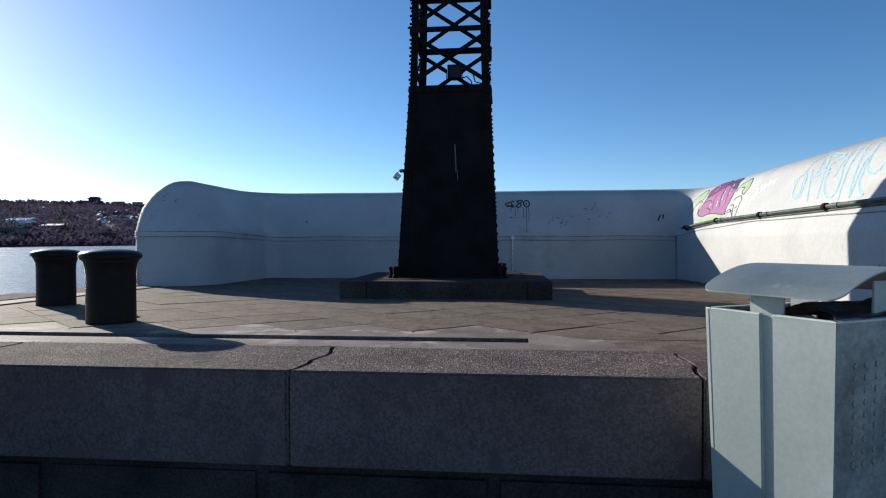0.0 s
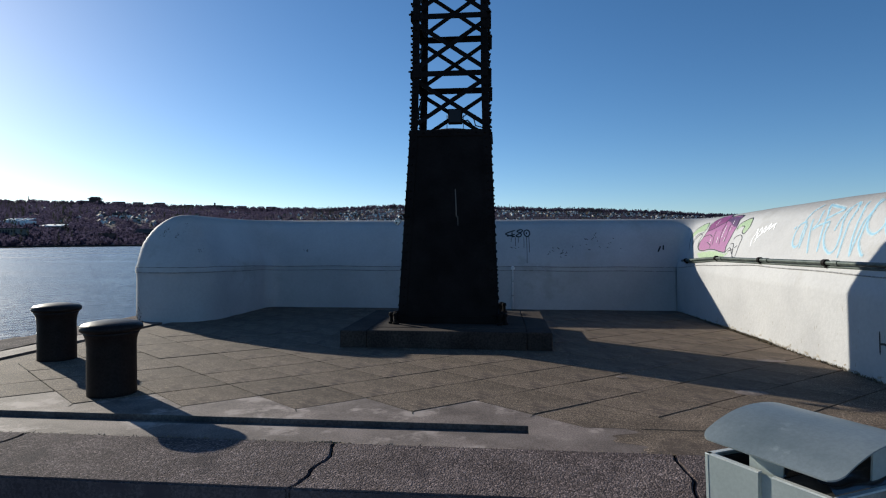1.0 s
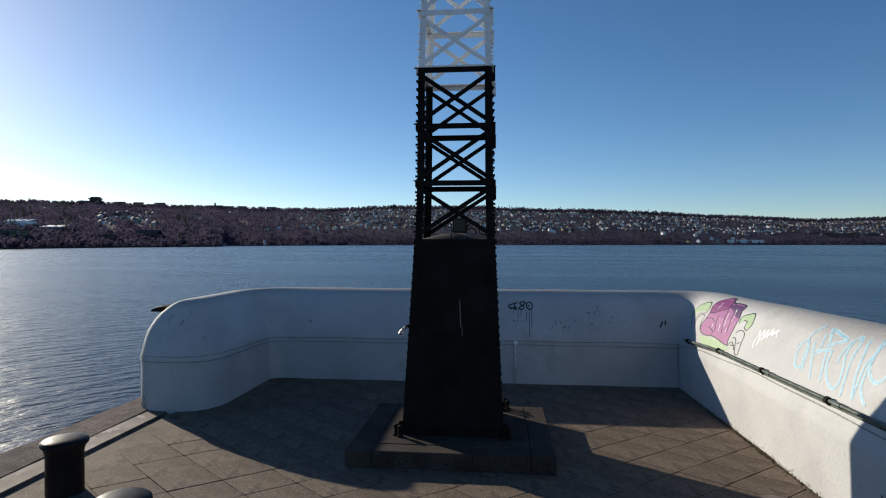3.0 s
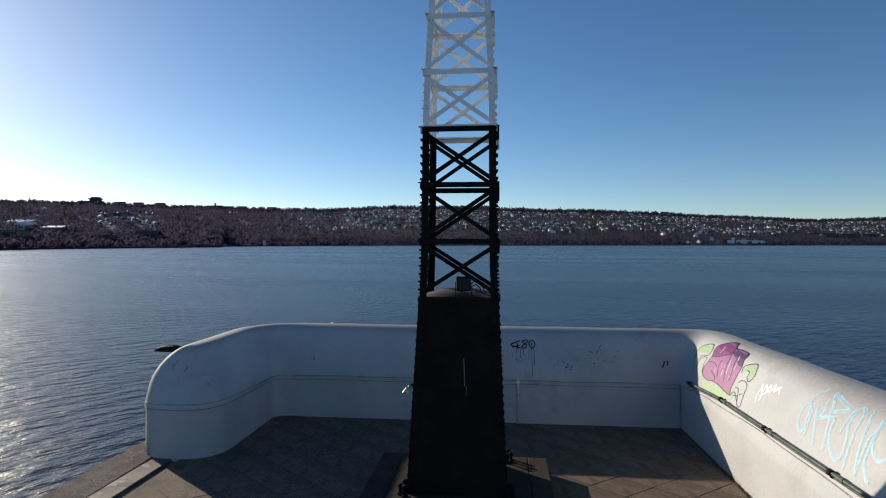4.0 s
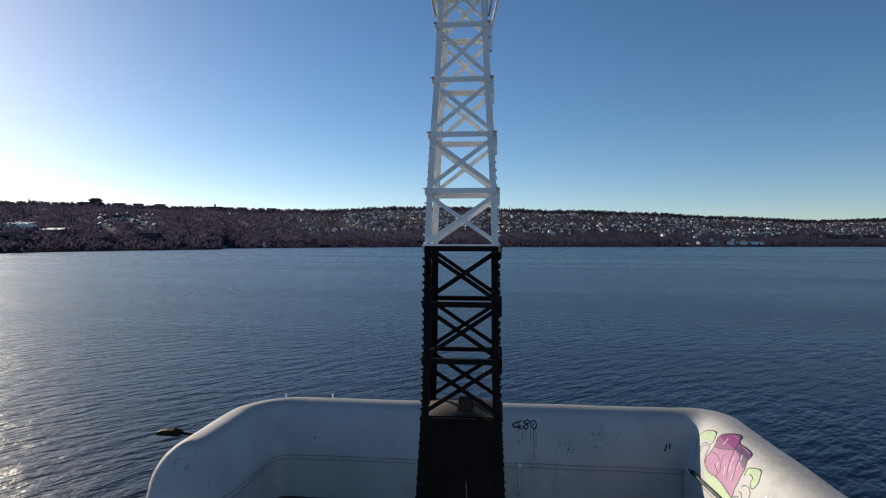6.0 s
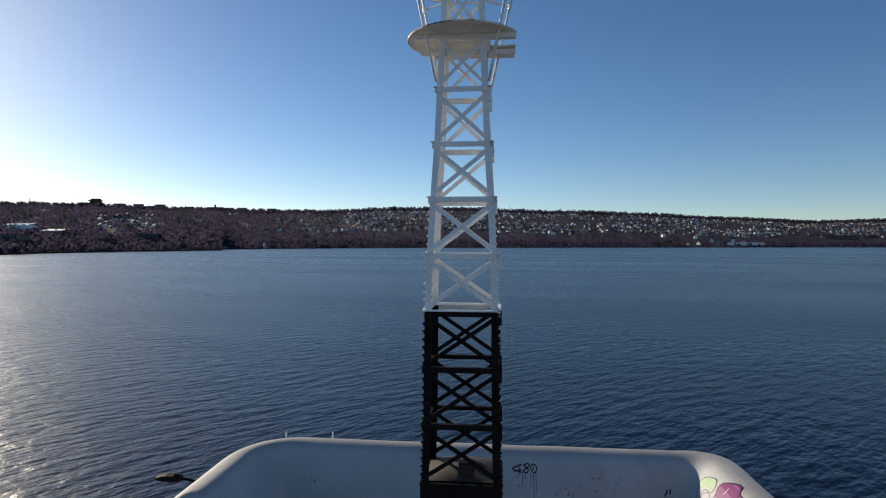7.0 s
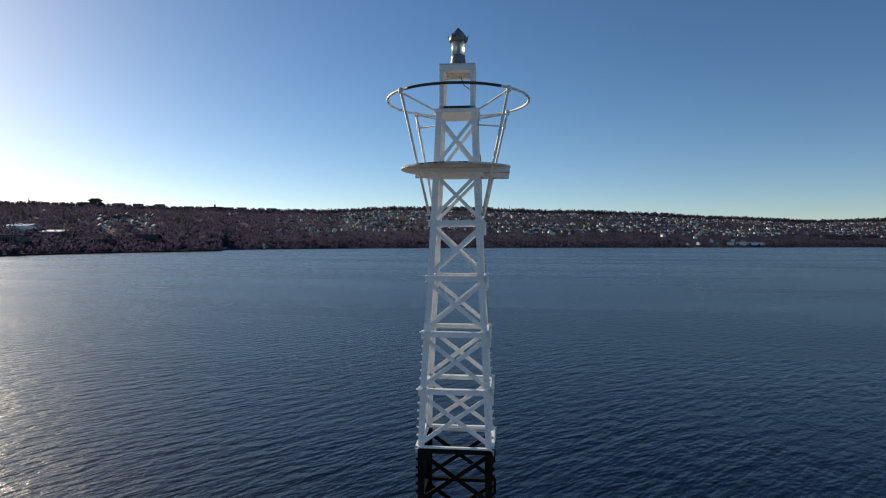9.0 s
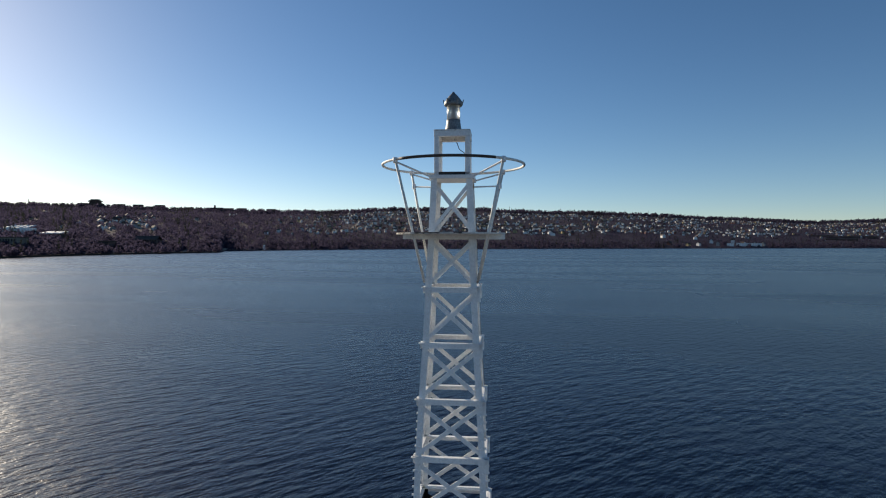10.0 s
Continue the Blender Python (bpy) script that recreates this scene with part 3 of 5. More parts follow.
box(bm, U0 - 0.2, 14.0, -40, VF + 0.06, -5, QUAY)
low = solid("lower_quay", bm, "bounce_ground", "unseen ground of the lower quay, pale to bounce light onto the pier", "quay", kind="structure")

# paving bed with two sunk rail channels
GV0, GV1, GU1 = -4.885, -4.70, 0.96
GL0, GL1 = -5.03, -4.87
us = [COPE, GL0, GL1, GU1, 1.75, 4.6]
vs_ = [LEDGE, GV0, GV1, 1.3, 3.9]
bed, chan, sub, edge = BM(), BM(), BM(), BM()


def sunk(i, j):
    a = GL0 <= us[i] < GU1 and vs_[j] == GV0
    return a or (us[i] == GL0 and GV0 <= vs_[j] < 1.3)


for i in range(5):
    for j in range(4):
        slabs = us[i] >= GL1 and vs_[j] >= GV1
        tgt, z = (chan, -0.045) if sunk(i, j) else (sub, -0.03) if slabs else (edge, -0.003) if us[i] == 1.75 else (bed, -0.003)
        quad = [tgt.verts.new((u, v, fl(v) + z)) for u, v in ((us[i], vs_[j]), (us[i + 1], vs_[j]), (us[i + 1], vs_[j + 1]), (us[i], vs_[j + 1]))]
        tgt.faces.new(quad)
        if sunk(i, j):
            for (a, c), (di, dj) in (((0, 1), (0, -1)), ((1, 2), (1, 0)), ((2, 3), (0, 1)), ((3, 0), (-1, 0))):
                ii, jj = i + di, j + dj
                if not (0 <= ii < 5 and 0 <= jj < 4 and sunk(ii, jj)):
                    p, q = quad[a].co, quad[c].co
                    chan.faces.new([chan.verts.new(x) for x in (p, q, q + Vector((0, 0, 0.042)), p + Vector((0, 0, 0.042)))])


def clip(poly, axis, at, sign):
    """The piece of a flat outline on one side of a line."""
    out = []
    for p, q in zip(poly, poly[1:] + poly[:1]):
        a, c = sign * (p[axis] - at), sign * (q[axis] - at)
        if a >= 0:
            out.append(p)
        if a * c < 0:
            out.append(p.lerp(q, a / (a - c)))
    return out


# slabs laid on the diagonal; what lies between them and the border is screed
E1, E2 = Vector((0.775, 0.632)).normalized() * 0.615, Vector((0.775, -0.632)).normalized() * 0.59
ORG = Vector((-1.29, -3.317))
SLABS = []
for i in range(-16, 18):
    for j in range(-16, 18):
        c = ORG + E1 * (i + 0.5) + E2 * (j + 0.5)
        if not (-5.6 < c.x < 5.2 and -5.6 < c.y < 4.4):
            continue
        if c.x > -4.40 and c.y > -4.33:
            SLABS.append(c)
            continue
        cell = [c + E1 * a + E2 * b_ for a, b_ in ((-0.5, -0.5), (0.5, -0.5), (0.5, 0.5), (-0.5, 0.5))]
        cell = clip(clip(cell, 0, GL1, 1), 1, GV1, 1)
        if len(cell) > 2 and (c.x > 1.4 or (c.x < -4.3 and c.y > -4.0)):
            edge.faces.new([edge.verts.new((p.x, max(p.y, GV1 + 0.007), fl(p.y) - 0.003)) for p in cell])
        elif len(cell) > 2:
            bed.faces.new([bed.verts.new((p.x, p.y, fl(p.y) - 0.003)) for p in cell])
paving = solid("paving", bed, "screed", "weathered paved pier deck with a screed border and slab joints", "paving", kind="structure")
# worn border of slab stone past the end of the channel, its ragged seam against the screed, and short cracks
re = random.Random(21)
k = 26
rag = [edge.verts.new((1.60 + 0.10 * math.sin(i * 0.33) + 0.04 * math.sin(i * 0.9 + 1), LEDGE + (GV1 - LEDGE) * i / k, fl(LEDGE + (GV1 - LEDGE) * i / k) - 0.0015)) for i in range(k + 1)]
tip = [edge.verts.new((1.751, LEDGE + (GV1 - LEDGE) * i / k, fl(LEDGE + (GV1 - LEDGE) * i / k) - 0.0015)) for i in range(k + 1)]
for i in range(k):
    edge.faces.new((rag[i], tip[i], tip[i + 1], rag[i + 1]))
part("border", edge, "slab", paving, "brown stone border strip")
cr = BM()
for i in range(40):
    u0, u1 = 1.75 + i * 0.07, 1.75 + (i + 1) * 0.07
    cr.faces.new([cr.verts.new((u, GV1 + w + 0.003 * math.sin(u * 9), fl(GV1) - 0.0008)) for u, w in ((u0, -0.005), (u1, -0.005), (u1, 0.006), (u0, 0.006))])
for c in SLABS:
    if any((q - (c + d)).length < 0.02 for q in SLABS for d in (-E1, E2)) or c.y > -3.5:
        continue
    p = c - E1 / 2 + E2 / 2
    q = p + Vector((re.uniform(-0.03, 0.05), -re.uniform(0.05, 0.10)))
    if q.y > GV1 + 0.02:
        cr.faces.new([cr.verts.new((x.x + w, x.y, fl(x.y) - 0.0005)) for x, w in ((p, -0.007), (q, -0.003), (q, 0.003), (p, 0.007))])
part("crack", cr, "joint", paving, "thin dark cracks between border and slabs")
part("rail_channel", chan, "channel", paving, "dark sunken rail channel")
part("joint_bed", sub, "joint", paving, "dark joint filling")

# ---- sea wall ----
# inner face: upright, a thin moulding, then swelling back to a rounded crest; pairs of set-back and height
INNER = ((0, -0.35), (0, 0.10), (0, 0.40), (0, 0.60), (0, 0.70), (0.002, 0.74), (0.016, 0.79), (0.08, 0.95),
         (0.15, 1.06), (0.20, 1.15), (0.26, 1.25), (0.32, 1.35), (0.38, 1.45), (0.45, 1.54), (0.52, 1.62), (0.60, 1.68), (0.69, 1.735), (0.78, 1.765))
OUTER = ((0.87, 1.77), (0.95, 1.755), (1.03, 1.72), (1.10, 1.66), (1.16, 1.60), (1.20, 1.50), (1.23, 1.35), (1.24, 1.0), (1.24, -3.6))
RU, BV, LU, TIP, HALF = 4.35, 3.32, -4.25, 1.28, 0.71
BULGE = 0.06                    # the outer side of the left arm is a little fuller
# set-back of the left arm by height: towards the pier and its front, and on the rounder outer side
NZ = (0.79, 0.95, 1.10, 1.25, 1.40, 1.52, 1.62, 1.68, 1.735, 1.765)
ND = (0.0, 0.06, 0.14, 0.23, 0.33, 0.40, 0.46, 0.50, 0.56, 0.62)
NO = (0.0, 0.01, 0.03, 0.07, 0.14, 0.22, 0.32, 0.39, 0.48, 0.58)
RZ, RD = [z for d, z in INNER], [d for d, z in INNER]


def tall(v):
    """The right-hand wall stands a little higher towards the front."""
    return 1 + 0.09 * min(1, max(0, (3.4 - v) / 4.5))


def lift(v):
    """Rise of the cables along the side walls towards the front."""
    return 0.13 * min(1, max(0, (3.3 - v) / 3.5))


def setback(z):
    return float(np.interp(z, RZ, RD))


def section(k):
    """The wall's section; k = 0: swept outer side, k = 1: the symmetrical section of the left arm."""
    sym_in = [(float(np.interp(z, NZ, ND)) if z > 0.79 else d, z) for d, z in INNER]
    sym_out = [(float(np.interp(z, NZ, NO)) if z > 0.79 else d, z) for d, z in INNER]
    lip = {0.74: -0.008, 0.79: -0.016}            # the swell overhangs the foot of the arm a little
    sym_in, sym_out = ([(lip.get(z, d), z) for d, z in side] for side in (sym_in, sym_out))
    sym = sym_in + [(HALF, 1.772)] + [(HALF + (HALF - d) * (1 + BULGE), z) for d, z in sym_out[::-1]]
    n = len(sym)
    m = n - len(INNER)
    fine = list(INNER) + [OUTER[round((len(OUTER) - 1) * i / (m - 1))] for i in range(m)]
    return [(a[0] * (1 - k) + b_[0] * k, a[1] * (1 - k) + b_[1] * k) for a, b_ in zip(fine, sym)]


stations = []
v = VF
while v < BV - 0.2:
    stations.append(((RU, v), (1, 0), 0))
    v += 0.3
LC = 0.32
stations.append(((RU, BV - 0.04), (1, 0), 0))
for i in range(9):
    a = math.pi / 2 * i / 8
    stations.append(((RU, BV), (math.cos(a) ** 0.7, math.sin(a) ** 0.7), 0))
stations.append(((RU - 0.04, BV), (0, 1), 0))
u = RU - 0.3
while u > LU + LC + 0.1:
    stations.append(((u, BV), (0, 1), 0))
    u -= 0.3
for i in range(11):
    a = math.pi / 2 + math.pi / 2 * i / 10
    stations.append(((LU + LC + LC * math.cos(a), BV - LC + LC * math.sin(a)), (math.cos(a), math.sin(a)), i / 10))
for i in range(1, 9):
    stations.append(((LU, BV - LC - (BV - LC - TIP) * i / 8), (-1, 0), 1))
bm = BM()
rings = []
for (pu, pv), (nu, nv), k in stations:
    ring = []
    for d, z in section(k):
        if nu > 0 and z > 0.95:
            z = 0.95 + (z - 0.95) * (1 + (tall(pv) - 1) * nu)
        if nu > 0 and d > 0.8:
            d += 0.17 * nu * min(1, (d - 0.8) / 0.2)
        if nv > 0 and nu < 0.01 and d < 0.01 and z < 0.72:
            d -= 0.05 * nv * nv * (0.72 - z) / 0.8
        q = Vector((pu + nu * d, pv + nv * d, z))
        wob = 0.010 * noise.noise(q * 0.9) + 0.005 * noise.noise(q * 3.1)
        if z > -0.2:
            q += Vector((nu, nv, 0.6)) * wob
        ring.append(bm.verts.new(q))
    rings.append(ring)
n = len(rings[0])
for A, B in zip(rings, rings[1:]):
    for j in range(n - 1):
        bm.faces.new((A[j], A[j + 1], B[j + 1], B[j]))
# rounded end of the left arm
half = section(1)[:len(INNER) + 1]
cx, prev = LU - HALF, rings[-1]
m_ = len(INNER)
first = prev[:m_ + 1]
last = prev[m_:][::-1]
arcs = [first]
for i in range(1, 14):
    a = -math.pi * i / 14
    ring = []
    for d, z in half[:-1]:
        ca, sa = math.cos(a), math.sin(a)
        pw = 2 / 2.4 if ca > 0 else 2 / 3.6
        ca, sa = math.copysign(abs(ca) ** pw, ca), math.copysign(abs(sa) ** pw, sa)
        t = max(0, -math.cos(a))
        d = d * (1 - t) + (float(np.interp(z, NZ, NO)) if z > 0.79 else d) * t
        q = Vector((cx + (HALF - d) * (1 + BULGE * t) * ca, TIP + (HALF - d) * 1.04 * sa, z))
        q += Vector((math.cos(a), math.sin(a), 0.3)) * (0.012 * noise.noise(q * 1.1) if z > -0.2 else 0)
        ring.append(bm.verts.new(q))
    ring.append(first[-1])
    arcs.append(ring)
arcs.append(last)
for A, B in zip(arcs, arcs[1:]):
    for j in range(m_):
        f = [A[j], A[j + 1], B[j + 1], B[j]]
        f = [x for i, x in enumerate(f) if x not in f[:i]]
        if len(f) > 2:
            bm.faces.new(f)
bm.faces.new(rings[0])
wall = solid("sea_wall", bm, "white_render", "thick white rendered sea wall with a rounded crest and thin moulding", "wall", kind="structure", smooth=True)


SKIN = BVHTree.FromPolygons([v.co for v in wall.data.vertices], [p.vertices for p in wall.data.polygons])


def lay(p, out, off):
    """The point of the wall's skin next to p, lifted off it."""
    q, n, _, _ = SKIN.find_nearest(p)
    return q + (n if n.dot(out) > 0 else -n) * off


def back_right(z, v):
    return setback(0.95 + (z - 0.95) / tall(v) if z > 0.95 else z)


def on_nose(a, z, off=0.004):
    t = max(0, -math.cos(a))
    d = (1 - t) * float(np.interp(z, NZ, ND)) + t * float(np.interp(z, NZ, NO)) if z > 0.79 else 0.0
    ca, sa = math.cos(a), math.sin(a)
    pw = 2 / 2.4 if ca > 0 else 2 / 3.6
    ca, sa = math.copysign(abs(ca) ** pw, ca), math.copysign(abs(sa) ** pw, sa)
    return lay(Vector((LU - HALF + (HALF - d) * (1 + BULGE * t) * ca, TIP + (HALF - d) * 1.04 * sa, z)), Vector((ca, sa, 0)), off)


def on_right(v, z, off=0.004):
    d = back_right(z, v)
    g = (back_right(z + 0.02, v) - back_right(z - 0.02, v)) / 0.04
    nrm = Vector((-1, 0, g)).normalized()
    return lay(Vector((RU + d, v, z)), nrm, off)


def on_back(u, z, off=0.004):
    d = setback(z)
    g = (setback(z + 0.02) - setback(z - 0.02)) / 0.04
    nrm = Vector((0, -1, g)).normalized()
    return lay(Vector((u, BV + d, z)), nrm, off)


def stroke(bm, on, pts, w, off=0.004, closed=False):
    """A sprayed line on the wall through (along, height) points, smoothed, w wide."""
    P = [Vector(p) for p in pts]
    fine = []
    n = len(P)
    segs = n if closed else n - 1
    for i in range(segs):
        p0, p1, p2, p3 = (P[(i - 1) % n] if closed or i else P[0]), P[i], P[(i + 1) % n], (P[(i + 2) % n] if closed or i + 2 < n else P[-1])
        for k in range(6):
            t = k / 6
            fine.append(0.5 * ((2 * p1) + (p2 - p0) * t + (2 * p0 - 5 * p1 + 4 * p2 - p3) * t * t + (3 * p1 - p0 - 3 * p2 + p3) * t ** 3))
    fine.append(P[0] if closed else P[-1])
    rows = []
    for i, p in enumerate(fine):
        d = fine[min(i + 1, len(fine) - 1)] - fine[max(i - 1, 0)]
        s = Vector((-d.y, d.x)).normalized() if d.length > 1e-6 else Vector((1, 0))
        ww = w * (1 if closed or 0 < i < len(fine) - 1 else 0.5) / 2
        rows.append((bm.verts.new(on(*(p + s * ww), off)), bm.verts.new(on(*(p - s * ww), off))))
    for (a, b_), (c, d) in zip(rows, rows[1:]):
        bm.faces.new((a, b_, d, c))


def fill(bm, on, pts, off=0.003, step=0.03):
    """A sprayed patch filling the outline of (along, height) points."""
    P = [Vector(p) for p in pts]

    def inside(x, y):
        c = False
        for a, b_ in zip(P, P[1:] + P[:1]):
            if (a.y > y) != (b_.y > y) and x < (b_.x - a.x) * (y - a.y) / (b_.y - a.y) + a.x:
                c = not c
        return c
    x0, x1 = min(p.x for p in P), max(p.x for p in P)
    y0, y1 = min(p.y for p in P), max(p.y for p in P)
    cache = {}

    def vert(i, j):
        if (i, j) not in cache:
            cache[i, j] = bm.verts.new(on(x0 + i * step, y0 + j * step, off))
        return cache[i, j]
    for i in range(int((x1 - x0) / step) + 1):
        for j in range(int((y1 - y0) / step) + 1):
            if inside(x0 + (i + 0.5) * step, y0 + (j + 0.5) * step):
                bm.faces.new((vert(i, j), vert(i + 1, j), vert(i + 1, j + 1), vert(i, j + 1)))


# painted flower-like piece on the right-hand wall
piece = thing("graffiti", "pink and green outlined graffiti piece sprayed on the white wall", "graffiti")
PINK = ((2.58, 1.13), (2.71, 1.24), (2.69, 1.36), (2.69, 1.48), (2.79, 1.59), (2.78, 1.67), (2.62, 1.74), (2.38, 1.78), (2.12, 1.72), (1.90, 1.73), (1.58, 1.72), (1.50, 1.63), (1.39, 1.52), (1.36, 1.40), (1.34, 1.30), (1.31, 1.19), (1.25, 1.10), (1.45, 1.10), (1.78, 1.13), (2.08, 1.13), (2.30, 1.10))
for nm, mat, off, pts in (("pink_fill", "spray_rose", 0.0015, PINK),
                          ("magenta_top", "spray_pink", 0.0022, ((2.79, 1.59), (2.78, 1.67), (2.62, 1.74), (2.38, 1.78), (2.12, 1.72), (2.04, 1.63), (2.22, 1.58), (2.44, 1.51), (2.67, 1.47))),
                          ("plum_tip", "spray_plum", 0.003, ((2.14, 1.66), (2.01, 1.71), (1.58, 1.72), (1.50, 1.63), (1.41, 1.53), (1.56, 1.54), (1.83, 1.61))),
                          ("green_leaf", "spray_green", 0.0015, ((3.36, 1.31), (3.44, 1.44), (3.33, 1.55), (3.20, 1.61), (2.98, 1.64), (2.89, 1.56), (2.87, 1.48), (3.16, 1.45), (3.28, 1.39))),
                          ("green_tip", "spray_green", 0.0015, ((1.28, 1.46), (1.34, 1.56), (1.22, 1.62), (1.02, 1.66), (0.90, 1.58), (0.84, 1.49), (0.91, 1.41), (1.02, 1.44), (1.05, 1.52), (1.19, 1.53))),
                          ("green_foot", "spray_green", 0.0015, ((2.55, 1.05), (2.27, 1.08), (1.74, 1.11), (1.26, 1.07), (1.09, 1.08), (1.23, 0.99), (1.81, 0.94), (2.22, 0.96)))):
    bm = BM()
    fill(bm, on_right, pts, off, 0.018)
    part(nm, bm, mat, piece)
bm = BM()
stroke(bm, on_right, PINK, 0.016, 0.0042, True)
for pts in (((3.07, 1.10), (3.37, 1.31), (3.42, 1.46), (3.30, 1.58), (3.01, 1.64), (2.85, 1.55), (2.85, 1.45), (3.07, 1.41), (3.15, 1.31), (3.06, 1.20)),
            ((2.95, 1.14), (3.08, 1.28), (2.99, 1.39), (2.82, 1.40), (2.80, 1.29), (2.67, 1.15)),
            ((1.28, 1.46), (1.34, 1.56), (1.22, 1.62), (1.02, 1.66), (0.90, 1.58), (0.84, 1.49), (0.90, 1.40), (1.02, 1.44), (1.05, 1.52), (1.19, 1.53)),
            ((1.19, 1.31), (1.13, 1.36), (0.99, 1.38), (0.87, 1.33), (0.83, 1.24), (0.79, 1.16), (0.72, 1.02)),
            ((1.23, 1.08), (1.13, 1.17), (0.91, 1.07)),
            ((1.19, 1.23), (1.06, 1.23), (0.87, 1.05), (0.75, 1.02)),
            ((0.94, 1.17), (0.88, 1.21)),
            ((1.14, 1.11), (0.95, 1.15)),
            ((2.67, 1.47), (2.44, 1.51), (2.22, 1.58), (2.04, 1.63)),
            ((2.21, 1.48), (2.15, 1.35), (1.99, 1.22)),
            ((1.95, 1.52), (1.86, 1.38), (1.69, 1.22)),
            ((1.75, 1.58), (1.60, 1.41), (1.53, 1.27)),
            ((2.69, 1.36), (2.44, 1.40), (2.23, 1.36)),
            ((2.16, 1.72), (1.98, 1.56), (1.94, 1.47)),
            ((2.35, 1.26), (2.10, 1.21), (2.03, 1.15))):
    stroke(bm, on_right, pts, 0.013, 0.0042)
part("outline", bm, "spray_black", piece)
for pts in (((2.47, 1.64), (2.48, 1.57)),
            ((1.90, 1.56), (1.82, 1.46), (1.75, 1.34)),
            ((1.63, 1.55), (1.57, 1.45)),
            ((2.52, 1.68), (2.47, 1.63)),
            ((2.23, 1.33), (2.19, 1.25)),
            ((1.95, 1.36), (1.85, 1.25)),
            ((1.61, 1.35), (1.57, 1.27)),
            ((1.73, 1.65), (1.66, 1.58))):
    bm = BM()
    stroke(bm, on_right, pts, 0.013, 0.0052)
    part("shine", bm, "spray_pale", piece)


def lined(on, pts, w, off=0.0025):
    bm = BM()
    stroke(bm, on, pts, w, off)
    return bm


tag = thing("white_tag", "small white scrawled tag on the sea wall", "graffiti")
for pts in (((0.38, 1.20), (0.46, 1.30), (0.45, 1.40), (0.48, 1.48)),
            ((0.48, 1.48), (0.34, 1.32), (0.33, 1.25)),
            ((0.36, 1.34), (0.36, 1.49), (0.26, 1.39)),
            ((0.26, 1.39), (0.25, 1.51), (0.17, 1.40)),
            ((0.17, 1.40), (0.14, 1.54), (0.08, 1.44)),
            ((0.09, 1.44), (-0.01, 1.51), (-0.07, 1.45)),
            ((0.38, 1.30), (0.20, 1.43), (-0.04, 1.55))):
    part("stroke", lined(on_right, pts, 0.026), "spray_pale", tag)
tag = thing("blue_tag", "tall loose pale blue scrawl on the sea wall", "graffiti")
for pts in (((-0.67, 1.44), (-0.71, 1.47)),
            ((-0.84, 1.53), (-0.85, 1.65), (-0.94, 1.75)),
            ((-0.90, 1.53), (-0.78, 1.50), (-0.77, 1.38), (-0.85, 1.25), (-0.97, 1.20), (-1.02, 1.25), (-0.96, 1.37), (-0.90, 1.53)),
            ((-0.95, 1.50), (-1.04, 1.30), (-1.08, 1.19)),
            ((-1.01, 1.56), (-1.16, 1.35), (-1.34, 1.13)),
            ((-1.10, 1.67), (-1.19, 1.51), (-1.15, 1.43), (-1.27, 1.48), (-1.44, 1.52)),
            ((-1.10, 1.75), (-1.28, 1.60), (-1.40, 1.39), (-1.54, 1.15)),
            ((-1.28, 1.54), (-1.44, 1.61), (-1.56, 1.66), (-1.34, 1.70), (-1.16, 1.73))):
    part("overspray", lined(on_right, pts, 0.044, 0.0015), "spray_mist", tag)
    part("stroke", lined(on_right, pts, 0.020, 0.003), "spray_blue", tag)
for pts in (((-1.45, 1.51), (-1.48, 1.37), (-1.60, 1.24), (-1.72, 1.17), (-1.83, 1.14), (-1.88, 1.20), (-1.82, 1.35), (-1.71, 1.53), (-1.68, 1.66), (-1.71, 1.74)),
            ((-1.65, 1.40), (-1.64, 1.56), (-1.65, 1.68)),
            ((-1.71, 1.73), (-1.81, 1.66), (-1.88, 1.41), (-2.02, 1.09)),
            ((-1.89, 1.73), (-2.00, 1.54), (-2.08, 1.33), (-2.22, 1.11)),
            ((-2.22, 1.11), (-2.17, 1.27), (-2.12, 1.47), (-2.14, 1.61), (-2.08, 1.75)),
            ((-2.14, 1.74), (-2.15, 1.62), (-2.19, 1.50), (-2.27, 1.40), (-2.41, 1.35), (-2.49, 1.41), (-2.51, 1.51)),
            ((-2.15, 1.57), (-2.20, 1.39), (-2.25, 1.26), (-2.40, 1.14), (-2.45, 1.13)),
            ((-2.33, 1.70), (-2.45, 1.54), (-2.60, 1.37), (-2.71, 1.33), (-2.74, 1.44)),
            ((-2.44, 1.74), (-2.58, 1.56), (-2.73, 1.38), (-2.89, 1.33))):
    part("overspray", lined(on_right, pts, 0.044, 0.0015), "spray_mist", tag)
    part("stroke", lined(on_right, pts, 0.020, 0.003), "spray_blue", tag)
tag = thing("black_tag", "black sprayed 480 tag with running drips on the sea wall", "graffiti")
for pts in (((1.09, 1.52), (0.88, 1.44), (1.09, 1.38)),
            ((1.02, 1.48), (1.03, 1.36)),
            ((1.22, 1.54), (1.13, 1.50), (1.22, 1.44), (1.19, 1.38), (1.11, 1.40), (1.19, 1.46), (1.25, 1.51), (1.22, 1.54)),
            ((1.33, 1.53), (1.28, 1.49), (1.29, 1.42), (1.35, 1.38), (1.40, 1.44), (1.38, 1.51), (1.33, 1.53)),
            ((1.33, 1.48), (1.33, 1.43)),
            ((0.91, 1.39), (1.08, 1.43))):
    part("stroke", lined(on_back, pts, 0.026), "spray_black", tag)
